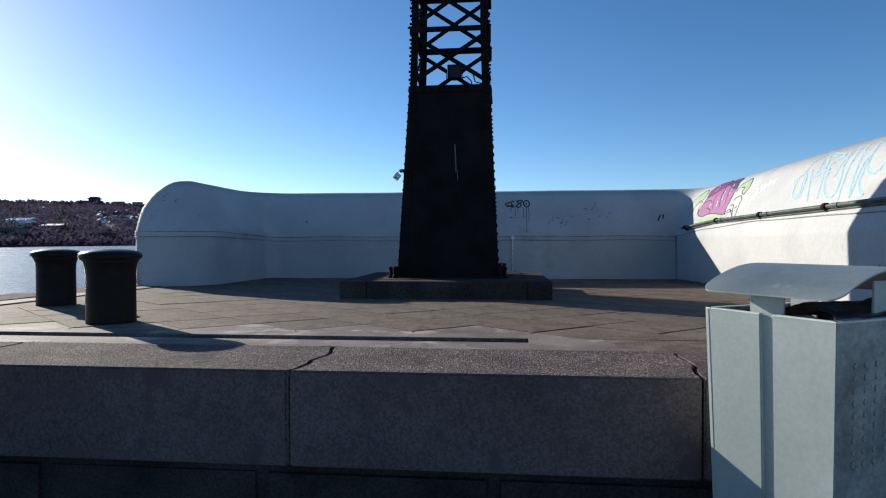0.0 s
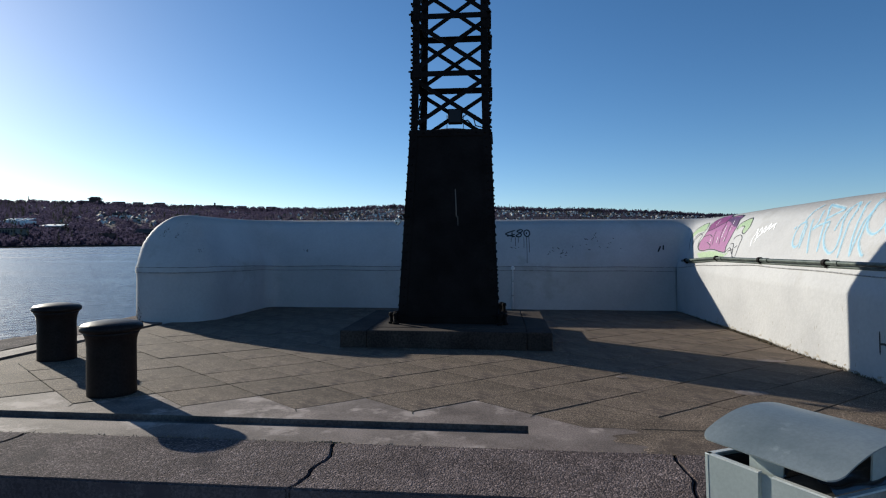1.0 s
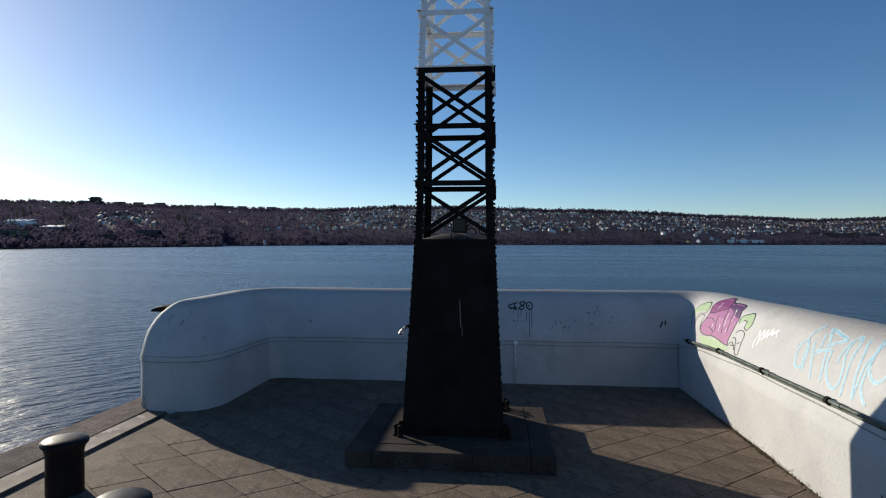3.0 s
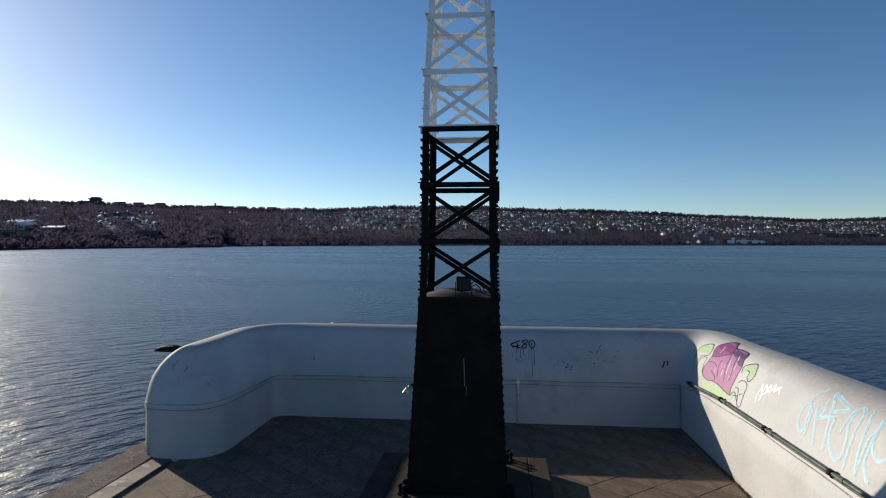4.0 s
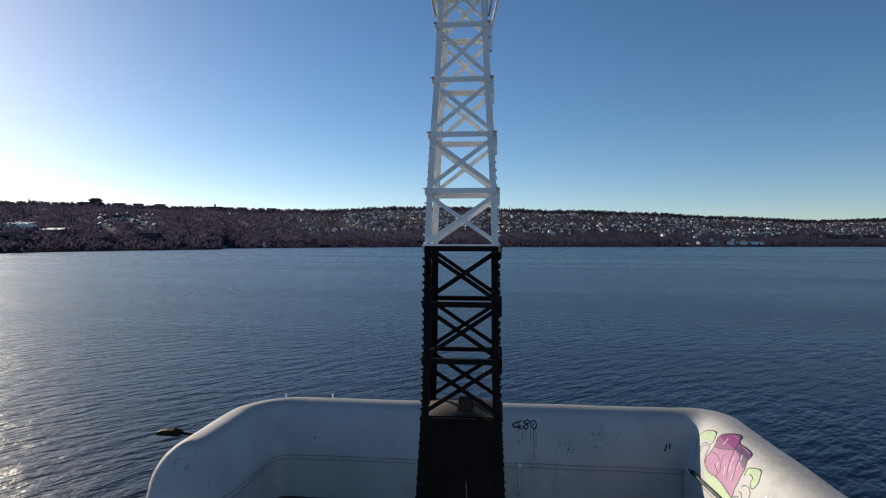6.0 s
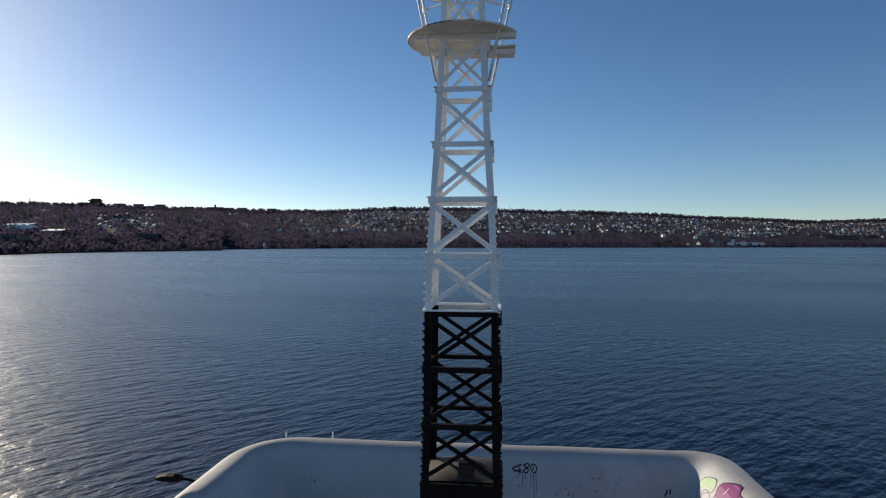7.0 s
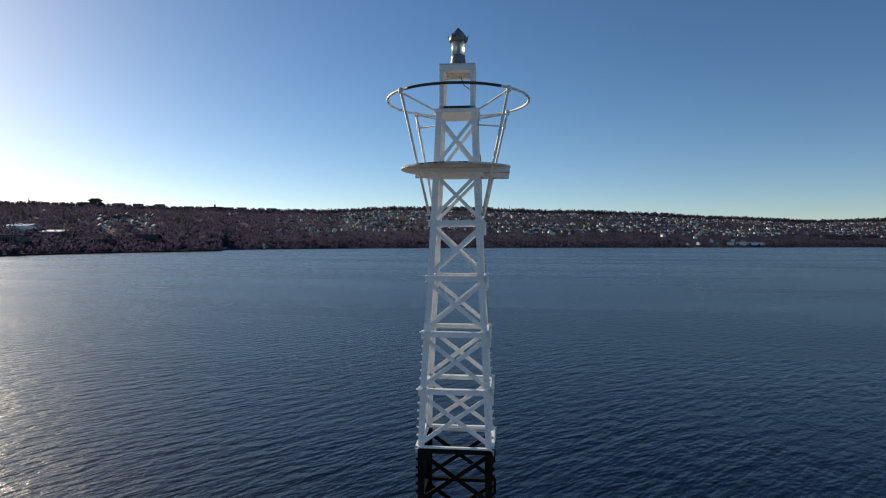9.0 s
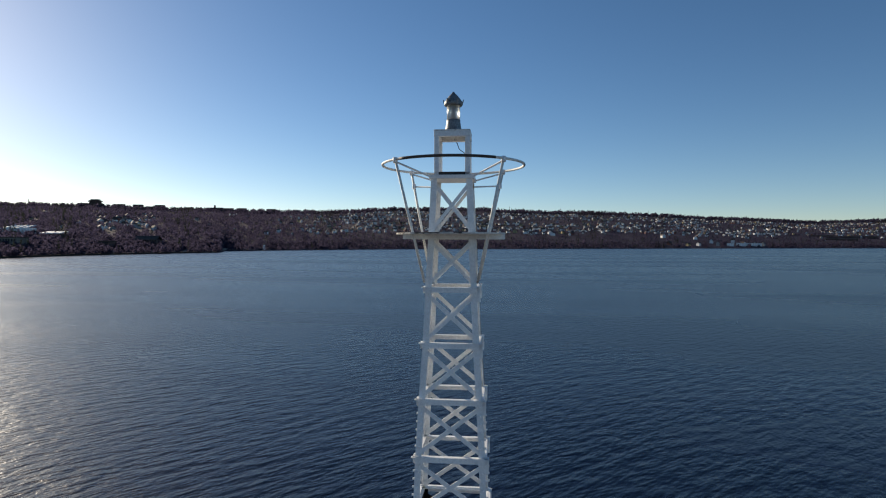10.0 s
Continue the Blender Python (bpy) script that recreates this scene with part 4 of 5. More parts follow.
for x, z0, z1 in ((1.00, 1.37, 1.27), (1.09, 1.37, 1.18), (1.15, 1.37, 1.25), (1.27, 1.37, 1.14), (1.33, 1.38, 0.82), (1.38, 1.38, 1.04)):
    part("drip", lined(on_back, ((x, z0), (x + 0.004, (z0 + z1) / 2), (x, z1)), 0.011), "spray_black", tag)
r3 = random.Random(21)
bm = BM()
for cu, cz, n, sp in ((2.0, 1.06, 16, 0.16), (2.8, 1.28, 12, 0.2), (-3.45, 1.08, 5, 0.05), (2.7, 1.34, 5, 0.1), (1.08, 1.14, 3, 0.04)):
    for _ in range(n):
        a, z = cu + r3.gauss(0, sp), cz + r3.gauss(0, sp * 0.45)
        stroke(bm, on_back, ((a, z), (a + r3.uniform(-0.05, 0.05), z + r3.uniform(-0.04, 0.04))), r3.uniform(0.006, 0.016), 0.005)
for pts in (((4.02, 1.06), (4.09, 1.18)), ((4.13, 1.10), (4.15, 1.20))):
    stroke(bm, on_back, pts, 0.03, 0.005)
solid("paint_marks", bm, "spray_black", "small dark flecks and marks on the white wall", "paint marks", kind="stuff")
bm = BM()
for _ in range(60):
    a, z = r3.gauss(-2.35, 0.16), abs(r3.gauss(0, 0.09)) - 0.10
    stroke(bm, on_nose, ((a, z), (a + r3.uniform(-0.03, 0.03), z + r3.uniform(-0.03, 0.03))), r3.uniform(0.012, 0.05), 0.002)
for ca_, cz, n, sp in ((-1.85, 1.47, 26, 0.07), (-1.55, 1.38, 12, 0.05), (-1.2, 1.52, 16, 0.09), (-2.2, 1.30, 10, 0.06), (-0.7, 1.1, 8, 0.06)):
    for _ in range(n):
        a, z = ca_ + r3.gauss(0, sp), cz + r3.gauss(0, sp * 0.7)
        stroke(bm, on_nose, ((a, z), (a + r3.uniform(-0.03, 0.03), z + r3.uniform(-0.02, 0.02))), r3.uniform(0.003, 0.015), 0.002)
rough_ = BM()
for _ in range(420):
    a, z = r3.uniform(-3.3, -2.0), r3.uniform(-0.02, 1.62)
    stroke(rough_, on_nose, ((a, z), (a + r3.uniform(-0.03, 0.03), z + r3.uniform(-0.03, 0.03))), r3.uniform(0.006, 0.032), r3.uniform(0.002, 0.012))
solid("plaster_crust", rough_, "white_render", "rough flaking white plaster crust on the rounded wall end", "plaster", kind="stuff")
solid("flaked_paint", bm, "plinth_concrete", "flaked patches and dirt on the rounded wall end", "paint marks", kind="stuff")
bm = BM()
for _ in range(150):
    a, z = r3.uniform(-4.4, 1.2), fl(0) + 0.02 + abs(r3.gauss(0, 0.030))
    stroke(bm, on_right, ((a, z), (a + r3.uniform(0.02, 0.07), z + r3.uniform(-0.012, 0.014))), r3.uniform(0.008, 0.028), 0.001)
for _ in range(60):
    a, z = r3.uniform(-4.4, 2.4), r3.uniform(0.0, 0.55)
    stroke(bm, on_right, ((a, z), (a + r3.uniform(-0.01, 0.01), z + r3.uniform(0.01, 0.06))), r3.uniform(0.004, 0.010), 0.001)
solid("wall_flakes", bm, "flakes", "flaked paint showing beige plaster at the wall foot", "paint marks", kind="stuff")
for cu, cv, w in ((3.78, -2.05, 0.17), (2.93, -3.58, 0.16), (1.95, -3.05, 0.07)):
    bm = BM()
    ring = [bm.verts.new((cu + w * r3.uniform(0.7, 1.1) * math.cos(k), cv + 0.6 * w * r3.uniform(0.7, 1.1) * math.sin(k), fl(cv) + 0.004)) for k in (2 * math.pi * i / 14 for i in range(14))]
    bm.faces.new(ring)
    part("mortar_patch", bm, "screed", paving, "pale smear of mortar")
tag = thing("low_tag", "small black scrawl low on the sea wall", "graffiti")
for pts in (((-3.02, 0.42), (-3.03, 0.20)), ((-3.03, 0.30), (-3.12, 0.30), (-3.14, 0.18)), ((-3.22, 0.32), (-3.2, 0.2), (-3.30, 0.2)), ((-3.4, 0.34), (-3.38, 0.2))):
    part("stroke", lined(on_right, pts, 0.022), "spray_black", tag)

# pipe along the right-hand wall with its clamps
pipe = thing("pipe", "dark green pipe clamped along the white wall", "pipe")


def pipe_at(v):
    z = 1.045 - 0.012 * (v + 2.9) - (0.08 * max(0, v - 1.4) / 1.6)
    return Vector((RU + setback(z) - 0.055, v, z))


part("tube", tube(BM(), [pipe_at(VF + 0.3 + (2.95 - VF - 0.3) * i / 14) for i in range(15)], 0.026, 10), "conduit", pipe, smooth=True)
part("thin_tube", tube(BM(), [pipe_at(VF + 0.3 + (2.6 - VF - 0.3) * i / 14) + Vector((0.014, 0, -0.045)) for i in range(15)], 0.014, 8), "conduit", pipe, smooth=True)
for v in (-3.5, -1.94, -0.31, 1.30, 2.75):
    c = pipe_at(v)
    clamp = part("clamp", tube(BM(), [c + Vector((0, -0.03, 0)), c + Vector((0, 0.03, 0))], 0.042, 10), "black_paint", pipe)
    part("bracket", box(BM(), c.x, c.x + 0.08, v - 0.025, v + 0.025, c.z - 0.06, c.z - 0.01), "black_paint", clamp)
    part("coupling", tube(BM(), [c + Vector((0, -0.26, 0.002)), c + Vector((0, -0.14, 0.002))], 0.032, 10), "conduit", pipe)

# two thin cables along the moulding line
for dz, nm in ((0.668, "lower"), (0.752, "upper")):
    run = []
    for (pu, pv), (nu, nv), k in stations:
        if dz < 0.7 and nu > 0.5:
            continue
        z = dz + (0.05 if nu > 0.5 else 0) * min(1, max(0, 3 - pv)) + lift(pv)
        d = (float(np.interp(z, NZ, ND)) * k if z > 0.79 else 0) + (1 - k) * setback(z) - 0.008
        q = lay(Vector((pu + nu * d, pv + nv * d, z + 0.006 * math.sin(3.1 * (pu + pv)))), Vector((-nu, -nv, 0)), 0.005)
        run.append((q.x, q.y, q.z))
    for i in range(1, 14):
        q = on_nose(-math.pi * i / 14 * 0.86, dz + lift(1.2), 0.005)
        run.append((q.x, q.y, q.z))
    solid("cable", tube(BM(), run, 0.008, 6), "cable_grey", "thin grey cable run along the white wall", "cable", "cables along the wall", smooth=True)

# dark lamp head on an arm behind the rounded end, and two posts on the back of the wall
lamp = thing("wall_lamp", "dark flat lamp head on an arm over the water", "lamp")
bm = BM()
prof = tuple((-6.0 + (x + 6.05) * 0.68, z, w) for x, z, w in ((-6.92, 1.385, 0.03), (-6.84, 1.425, 0.07), (-6.70, 1.475, 0.10), (-6.50, 1.505, 0.12), (-6.25, 1.51, 0.12), (-6.05, 1.48, 0.08)))
rings = [[bm.verts.new((x, 2.54 + y, 1.375 + (z - 1.375) * k)) for y, k in ((-w, 0), (w, 0), (w * 0.8, 0.8), (0, 1.0), (-w * 0.8, 0.8))] for x, z, w in prof]
for A, B in zip(rings, rings[1:]):
    for j in range(5):
        bm.faces.new((A[j], A[(j + 1) % 5], B[(j + 1) % 5], B[j]))
bm.faces.new(rings[0])
bm.faces.new(rings[-1][::-1])
part("head", bm, "black_paint", lamp)
part("arm", tube(BM(), [(-6.2, 2.54, 1.43), (-5.9, 2.54, 1.40), (-5.4, 2.54, 1.30)], 0.03, 8), "black_paint", lamp)
for u, top_z in ((-4.62, 1.66), (-3.45, 1.70)):
    post = thing("wall_post", "thin white post bolted to the back of the wall", "post", "posts behind the wall")
    part("tube", tube(BM(), [(u, 4.86, -1.0), (u, 4.86, top_z)], 0.020, 8), "white_paint", post, smooth=True)
    for z in (0.1, 1.2):
        part("bracket", box(BM(), u - 0.03, u + 0.03, BV + 1.22, 4.885, z - 0.03, z + 0.03, 0.004, 1), "steel", post)

# conduit dropping from the cables to the floor behind the tower
drop = thing("conduit", "thin white conduit with a junction box on the wall", "conduit")
part("tube", tube(BM(), [(1.03, BV - 0.022, 0.76), (1.03, BV - 0.026, 0.70), (1.03, BV - 0.085, -0.14)], 0.012, 8), "white_paint", drop, smooth=True)
part("junction_box", lathe(BM(), ((0.045, 0), (0.045, 0.03), (0.03, 0.04)), 16), "white_paint", drop).matrix_local = Matrix.Translation((1.03, BV - 0.01, 0.72)) @ Matrix.Rotation(math.pi / 2, 4, "X")
for z in (0.15, 0.45):
    y = BV - 0.024 - 0.05 * (0.70 - z) / 0.83
    part("clip", box(BM(), 1.003, 1.057, y - 0.018, y + 0.03, z - 0.012, z + 0.012, 0.003), "steel", drop)

# weeds along the foot of the wall
bm = BM()
for i in range(5200):
    if rng.random() < 0.75:
        v = rng.choice((rng.gauss(0.6, 0.25), rng.gauss(-0.3, 0.3), rng.gauss(-0.6, 0.12), rng.uniform(-4, 3), rng.uniform(-4, 2)))
        base = Vector((RU - 0.005 - abs(rng.gauss(0, 0.018)), v, fl(v)))
    else:
        a = rng.gauss(-2.45, 0.25)
        base = Vector((LU - HALF + 0.74 * math.cos(a), TIP + 0.74 * math.sin(a), fl(0.8)))
    if i % 4 == 0:
        u = rng.choice((rng.gauss(-1.6, 0.9), rng.gauss(-0.35, 0.05), rng.uniform(-5, 4)))
        base = Vector((u, LEDGE + rng.gauss(0, 0.006), fl(LEDGE) - 0.004))
    h = rng.uniform(0.006, 0.042) if i % 4 else rng.uniform(0.003, 0.016)
    t = Vector((rng.uniform(-0.03, 0.02), rng.uniform(-0.03, 0.03), h))
    s = Vector((rng.uniform(-1, 1), rng.uniform(-1, 1), 0)).normalized() * rng.uniform(0.003, 0.009)
    bm.faces.new([bm.verts.new(base + x) for x in (-s, s, t)])
solid("weeds", bm, "weeds", "dry moss and weeds along the wall foot", "weeds", kind="stuff")

# ---- plinth and beacon tower ----
plinth = thing("plinth", "low weathered concrete plinth under the tower", "plinth")
PZ = 0.145
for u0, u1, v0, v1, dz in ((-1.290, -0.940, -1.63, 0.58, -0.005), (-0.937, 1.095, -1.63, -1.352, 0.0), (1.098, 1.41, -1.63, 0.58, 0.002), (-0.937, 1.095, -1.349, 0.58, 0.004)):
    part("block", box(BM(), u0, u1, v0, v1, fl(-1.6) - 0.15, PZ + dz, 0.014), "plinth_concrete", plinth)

tower = thing("beacon_tower", "riveted steel lattice beacon tower, black below and white above", "tower", m=W @ Matrix.Translation((0.047, -0.07, 0)))
WIDE = table(((PZ, 0.685), (2.87, 0.562), (3.68, 0.542), (4.50, 0.536), (5.327, 0.530), (6.142, 0.502), (6.961, 0.460), (7.765, 0.409), (8.57, 0.374), (9.36, 0.337), (10.20, 0.300)))
DEEP = table(((PZ, 0.82), (2.87, 0.90), (7.0, 0.94), (9.36, 1.0)))      # the tower is less deep than wide
LEVELS = (2.87, 3.68, 4.50, 5.327, 6.142, 6.961, 7.765, 8.57, 9.36, 10.185)
BREAK = 5.327
COR = ((-1, -1), (1, -1), (1, 1), (-1, 1))


def sway(z):
    """The foot of the plated base stands a little forward of the lattice."""
    return -0.22 * max(0, 2.87 - z) / 2.725


def corner(i, z, inset=0.0):
    h, a, c = WIDE(z), *COR[i % 4]
    return Vector((a * (h - inset), sway(z) - h + inset if c < 0 else sway(z) - h + 2 * h * DEEP(z) - inset, z))


def paint(z):
    return "black_paint" if z < BREAK - 0.01 else "white_paint"


for i in range(4):
    a, c = COR[i]
    for zs in ((2.80, 3.68, 4.50, 5.327), (5.327, 6.142, 6.961, 7.765, 8.57, 9.36, 10.20)):
        bm = BM()
        k = 0.10 if zs[0] < 5 else 0.09
        sec = ((0, 0), (k, 0), (k, 0.014), (0.014, 0.014), (0.014, k), (0, k))
        rings = [[bm.verts.new(corner(i, z) + Vector((-a * x, -c * y, 0))) for x, y in sec] for z in zs]
        for A, B in zip(rings, rings[1:]):
            for j in range(6):
                bm.faces.new((A[j], A[(j + 1) % 6], B[(j + 1) % 6], B[j]))
        bm.faces.new(rings[0])
        bm.faces.new(rings[-1][::-1])
        part("leg", bm, paint(zs[0]), tower)
NRM = ((0, -1, 0), (1, 0, 0), (0, 1, 0), (-1, 0, 0))
for f in range(4):
    nv = Vector(NRM[f])
    for z0, z1 in zip(LEVELS, LEVELS[1:]):
        m0 = paint((z0 + z1) / 2)
        e = 0.07 if z0 < 9 else 0.05
        A0, B0 = corner(f, z0 + e, 0.03), corner(f + 1, z0 + e, 0.03)
        A1, B1 = corner(f, z1 - e, 0.03), corner(f + 1, z1 - e, 0.03)
        w = 0.062 if z0 < 8 else 0.05
        part("brace", bar(BM(), A0 + nv * 0.012, B1 + nv * 0.012, 0.012, w, nv), m0, tower)
        part("brace", bar(BM(), B0 - nv * 0.004, A1 - nv * 0.004, 0.012, w, nv), m0, tower)
    for z in LEVELS[:-1]:
        if z == 2.87:
            continue
        m0 = "black_paint" if z < BREAK or (z == BREAK and f == 0) else "white_paint"
        zz = z - 0.02 if z == BREAK else z
        A, B = corner(f, zz, 0.0), corner(f + 1, zz, 0.0)
        bm = BM()
        bar(bm, A + nv * 0.014, B + nv * 0.014, 0.014, 0.075, nv)
        bar(bm, A - nv * 0.02 + Vector((0, 0, 0.034)), B - nv * 0.02 + Vector((0, 0, 0.034)), 0.07, 0.012, nv)
        part("girt", bm, m0, tower)
        # splice plates standing a little past the corner
        for P, Q in ((A, B), (B, A)):
            d = (Q - P).normalized()
            if f in (0, 2) and z < 8.7 and P.x > 0:
                part("gusset", box(BM(), min(P.x, P.x - d.x * 0.05), max(P.x, P.x - d.x * 0.05), min(P.y, P.y - nv.y * 0.10), max(P.y, P.y - nv.y * 0.10), z - 0.17, z + 0.03), m0, tower)
            part("gusset", bar(BM(), P + nv * 0.026, P + d * 0.10 + nv * 0.026, 0.010, 0.10, nv), m0, tower)
            part("lug", bar(BM(), P - d * 0.055 + nv * 0.01 + Vector((0, 0, 0.036)), P + nv * 0.01 + Vector((0, 0, 0.036)), 0.05, 0.010, nv), m0, tower)
# white top edge of the black part
for f in range(4):
    nv = Vector(NRM[f])
    A, B = corner(f, BREAK + 0.03), corner(f + 1, BREAK + 0.03)
    part("girt", bar(BM(), A + nv * 0.012, B + nv * 0.012, 0.05, 0.022, nv), "white_paint", tower)

# bolt heads along the legs, step bolts on the outer legs
bolt = to_mesh("bolt", lathe(BM(), ((0.017, 0), (0.017, 0.012), (0.010, 0.02)), 6), "black_paint")
bolt_w = to_mesh("bolt", lathe(BM(), ((0.015, 0), (0.015, 0.012), (0.009, 0.02)), 6), "white_paint")
for i in range(4):
    for side in (0, 1):
        nv = Vector(NRM[i if side == 0 else (i - 1) % 4])
        turn = nv.to_track_quat("Z", "Y").to_matrix().to_4x4()
        for z0, z1 in zip(LEVELS[:6], LEVELS[1:6]):
            for k in range(7):
                z = z0 + 0.06 + (z1 - z0 - 0.12) * k / 6
                p = corner(i, z, 0.045)
                p += nv * 0.047
                ob = part("bolt", bolt if z < BREAK else bolt_w, "", tower)
                ob.matrix_local = Matrix.Translation(p) @ turn
step_b = to_mesh("step_bolt", tube(BM(), [(0, 0, 0), (0, 0, 0.032)], 0.018, 6), "black_paint")
step_w = to_mesh("step_bolt", tube(BM(), [(0, 0, 0), (0, 0, 0.030)], 0.015, 6), "white_paint")
for i, nv in ((0, (-1, 0, 0)), (1, (1, 0, 0)), (2, (1, 0, 0)), (3, (-1, 0, 0))):
    turn = Vector(nv).to_track_quat("Z", "Y").to_matrix().to_4x4()
    z = 2.98
    while z < 6.15:
        if min(abs(z - q) for q in LEVELS) > 0.09:
            ob = part("step_bolt", step_b if z < BREAK else step_w, "", tower)
            ob.matrix_local = Matrix.Translation(corner(i, z, 0.03) + Vector(nv) * 0.03) @ turn
        z += 0.115

# plated base
for f in range(4):
    nv = Vector(NRM[f])
    a0, a1, b0, b1 = corner(f, PZ), corner(f + 1, PZ), corner(f, 2.87), corner(f + 1, 2.87)
    bm = BM()
    vs = [bm.verts.new(p - nv * t) for t in (0, 0.02) for p in (a0, a1, b1, b0)]
    for q in ((0, 1, 2, 3), (7, 6, 5, 4), (0, 4, 5, 1), (1, 5, 6, 2), (2, 6, 7, 3), (3, 7, 4, 0)):
        bm.faces.new([vs[i] for i in q])
    plate = part("plate", bm, "black_paint", tower, "black riveted steel plate")
    bm = BM()
    for P, Q in ((a0, b0), (a1, b1)):
        d = (a1 - a0).normalized() * (0.05 if P is a0 else -0.05)
        bar(bm, P + d + nv * 0.008, Q + d + nv * 0.008, 0.10, 0.014, a1 - a0)
    for z in (PZ + 0.06, 2.83):
        p, q = corner(f, z), corner(f + 1, z)
        bar(bm, p + nv * 0.017, q + nv * 0.017, 0.014, 0.09, nv)
    part("edge_strip", bm, "black_paint", tower)
    turn = nv.to_track_quat("Z", "Y").to_matrix().to_4x4()
    for k in range(22):
        z = PZ + 0.12 + 2.6 * k / 21
        for s in (0, 1):
            p = corner(f + s, z, 0.0)
            d = (corner(f + 1, z) - corner(f, z)).normalized() * (0.05 if s == 0 else -0.05)
            part("rivet", bolt, "", tower).matrix_local = Matrix.Translation(p + d + nv * 0.012) @ turn
    for k in range(9):
        p = corner(f, 2.83).lerp(corner(f + 1, 2.83), (k + 0.5) / 9)
        part("rivet", bolt, "", tower).matrix_local = Matrix.Translation(p + nv * 0.022) @ turn
# domed cover of the base
bm = BM()
h = WIDE(2.87) - 0.03
rows = [[bm.verts.new((h * (2 * i / 12 - 1), h * 0.9 * (2 * j / 12 - 1), 2.872 + 0.11 * math.cos(math.pi / 2 * (2 * i / 12 - 1)) * math.cos(math.pi / 2 * (2 * j / 12 - 1)) ** 0.6)) for j in range(13)] for i in range(13)]
for A, B in zip(rows, rows[1:]):
    for j in range(12):
        bm.faces.new((A[j], B[j], B[j + 1], A[j + 1]))
part("cover", bm, "rust_plate", tower, "domed rusty brown steel cover", smooth=True)
# scratches down the front plate
bm = BM()


def on_plate(u, z, off=0.004):
    return Vector((u, sway(z) - WIDE(z) - off - 0.002, z))


for pts, w in ((((0.085, 2.02), (0.095, 1.85), (0.105, 1.62)), 0.016), (((0.125, 1.64), (0.128, 1.50)), 0.010)):
    bm = BM()
    stroke(bm, on_plate, pts, w, 0.002)
    part("scratch", bm, "far_stone", tower, "pale scratch down the black plate")

# holding-down bolts at the feet
for i in range(4):
    a, c = COR[i]
    for du, dv in ((0.06, -0.10), (0.10, 0.04), (0.03, 0.10)):
        p = Vector((a * (0.68 + du), c * (0.68 + dv * (1 if i < 2 else -1)) + sway(PZ), PZ))
        bm = BM()
        lathe(bm, ((0.045, 0), (0.045, 0.03), (0.024, 0.031), (0.024, 0.11), (0.036, 0.111), (0.036, 0.15), (0.02, 0.16)), 8, p)
        part("anchor_bolt", bm, "black_paint", tower)

# floodlight on the cover
fld = part("floodlight", box(BM(), -0.03, 0.175, -0.56, -0.46, 2.965, 3.175, 0.012), "black_paint", tower, "black floodlight with a square glass")
part("glass", box(BM(), -0.012, 0.157, -0.566, -0.558, 2.985, 3.155), "lamp_glass", fld)
for u in (-0.045, 0.19):
    part("yoke", bar(BM(), (u, -0.51, 2.86), (u, -0.51, 3.09), 0.03, 0.008, (0, 1, 0)), "black_paint", fld)
part("fins", bar(bar(BM(), (-0.02, -0.45, 3.0), (0.165, -0.45, 3.0), 0.05, 0.01, (0, 1, 0)), (-0.02, -0.45, 3.1), (0.165, -0.45, 3.1), 0.05, 0.01, (0, 1, 0)), "black_paint", fld)
for pts in (((0.17, -0.48, 3.06), (0.27, -0.46, 3.14), (0.33, -0.42, 3.08), (0.36, -0.40, 2.96), (0.46, -0.40, 2.93)), ((0.15, -0.45, 3.0), (0.24, -0.36, 3.05), (0.30, -0.30, 3.0), (0.31, -0.26, 2.95))):
    part("wire", tube(BM(), pts, 0.009, 6), "black_paint", fld, smooth=True)
# padlock hanging in the hasp at the side, and a small pale tag on the plate
lock = part("padlock", box(BM(), -0.040, 0.040, -0.018, 0.018, -0.050, 0.045, 0.007), "steel", tower, "silvery padlock hanging from the hasp")
lock.matrix_local = Matrix.Translation((-0.712, -0.82, 1.560)) @ Matrix.Rotation(radians(38), 4, "Y")
part("shackle", tube(BM(), [(0.026 * math.cos(a), 0, 0.075 + 0.026 * math.sin(a)) for a in (0, 0.6, 1.2, 1.9, 2.5, 3.14)] + [(-0.026, 0, 0.04)], 0.0065, 8), "steel", lock, smooth=True)
part("keyway", box(BM(), -0.012, 0.012, -0.0195, -0.0175, -0.035, -0.012), "dark_gap", lock)
part("hasp", bar(BM(), (-0.56, -0.70, 1.655), (-0.672, -0.82, 1.635), 0.045, 0.014, (0, 0, 1)), "black_paint", tower)
part("tag", box(BM(), -0.555, -0.520, sway(1.775) - WIDE(1.775) - 0.012, sway(1.775) - WIDE(1.775) - 0.006, 1.755, 1.795), "far_stone", tower, "small pale tag")

# gallery: round on the left, open towards the right between two tongues
R_, CUT, ZG = 0.855, 0.783, 9.400
rim = [(CUT, 0.22), (CUT, 0.60)] + [(R_ * math.cos(math.radians(a)), min(0.60, R_ * math.sin(math.radians(a)))) for a in range(46, 334, 8)]
rim = rim + [(CUT, -0.36), (CUT, -0.22), (0.40, -0.22), (0.40, 0.22)]
bm = BM()
top = [bm.verts.new((x, y, ZG)) for x, y in rim]
bot = [bm.verts.new((x, y, ZG - 0.022)) for x, y in rim]
bm.faces.new(top)
bm.faces.new(bot[::-1])
for i in range(len(top)):
    j = (i + 1) % len(top)
    bm.faces.new((top[i], bot[i], bot[j], top[j]))
gal = part("gallery", bm, "gallery_paint", tower, "rusty white gallery plate with a rounded side")
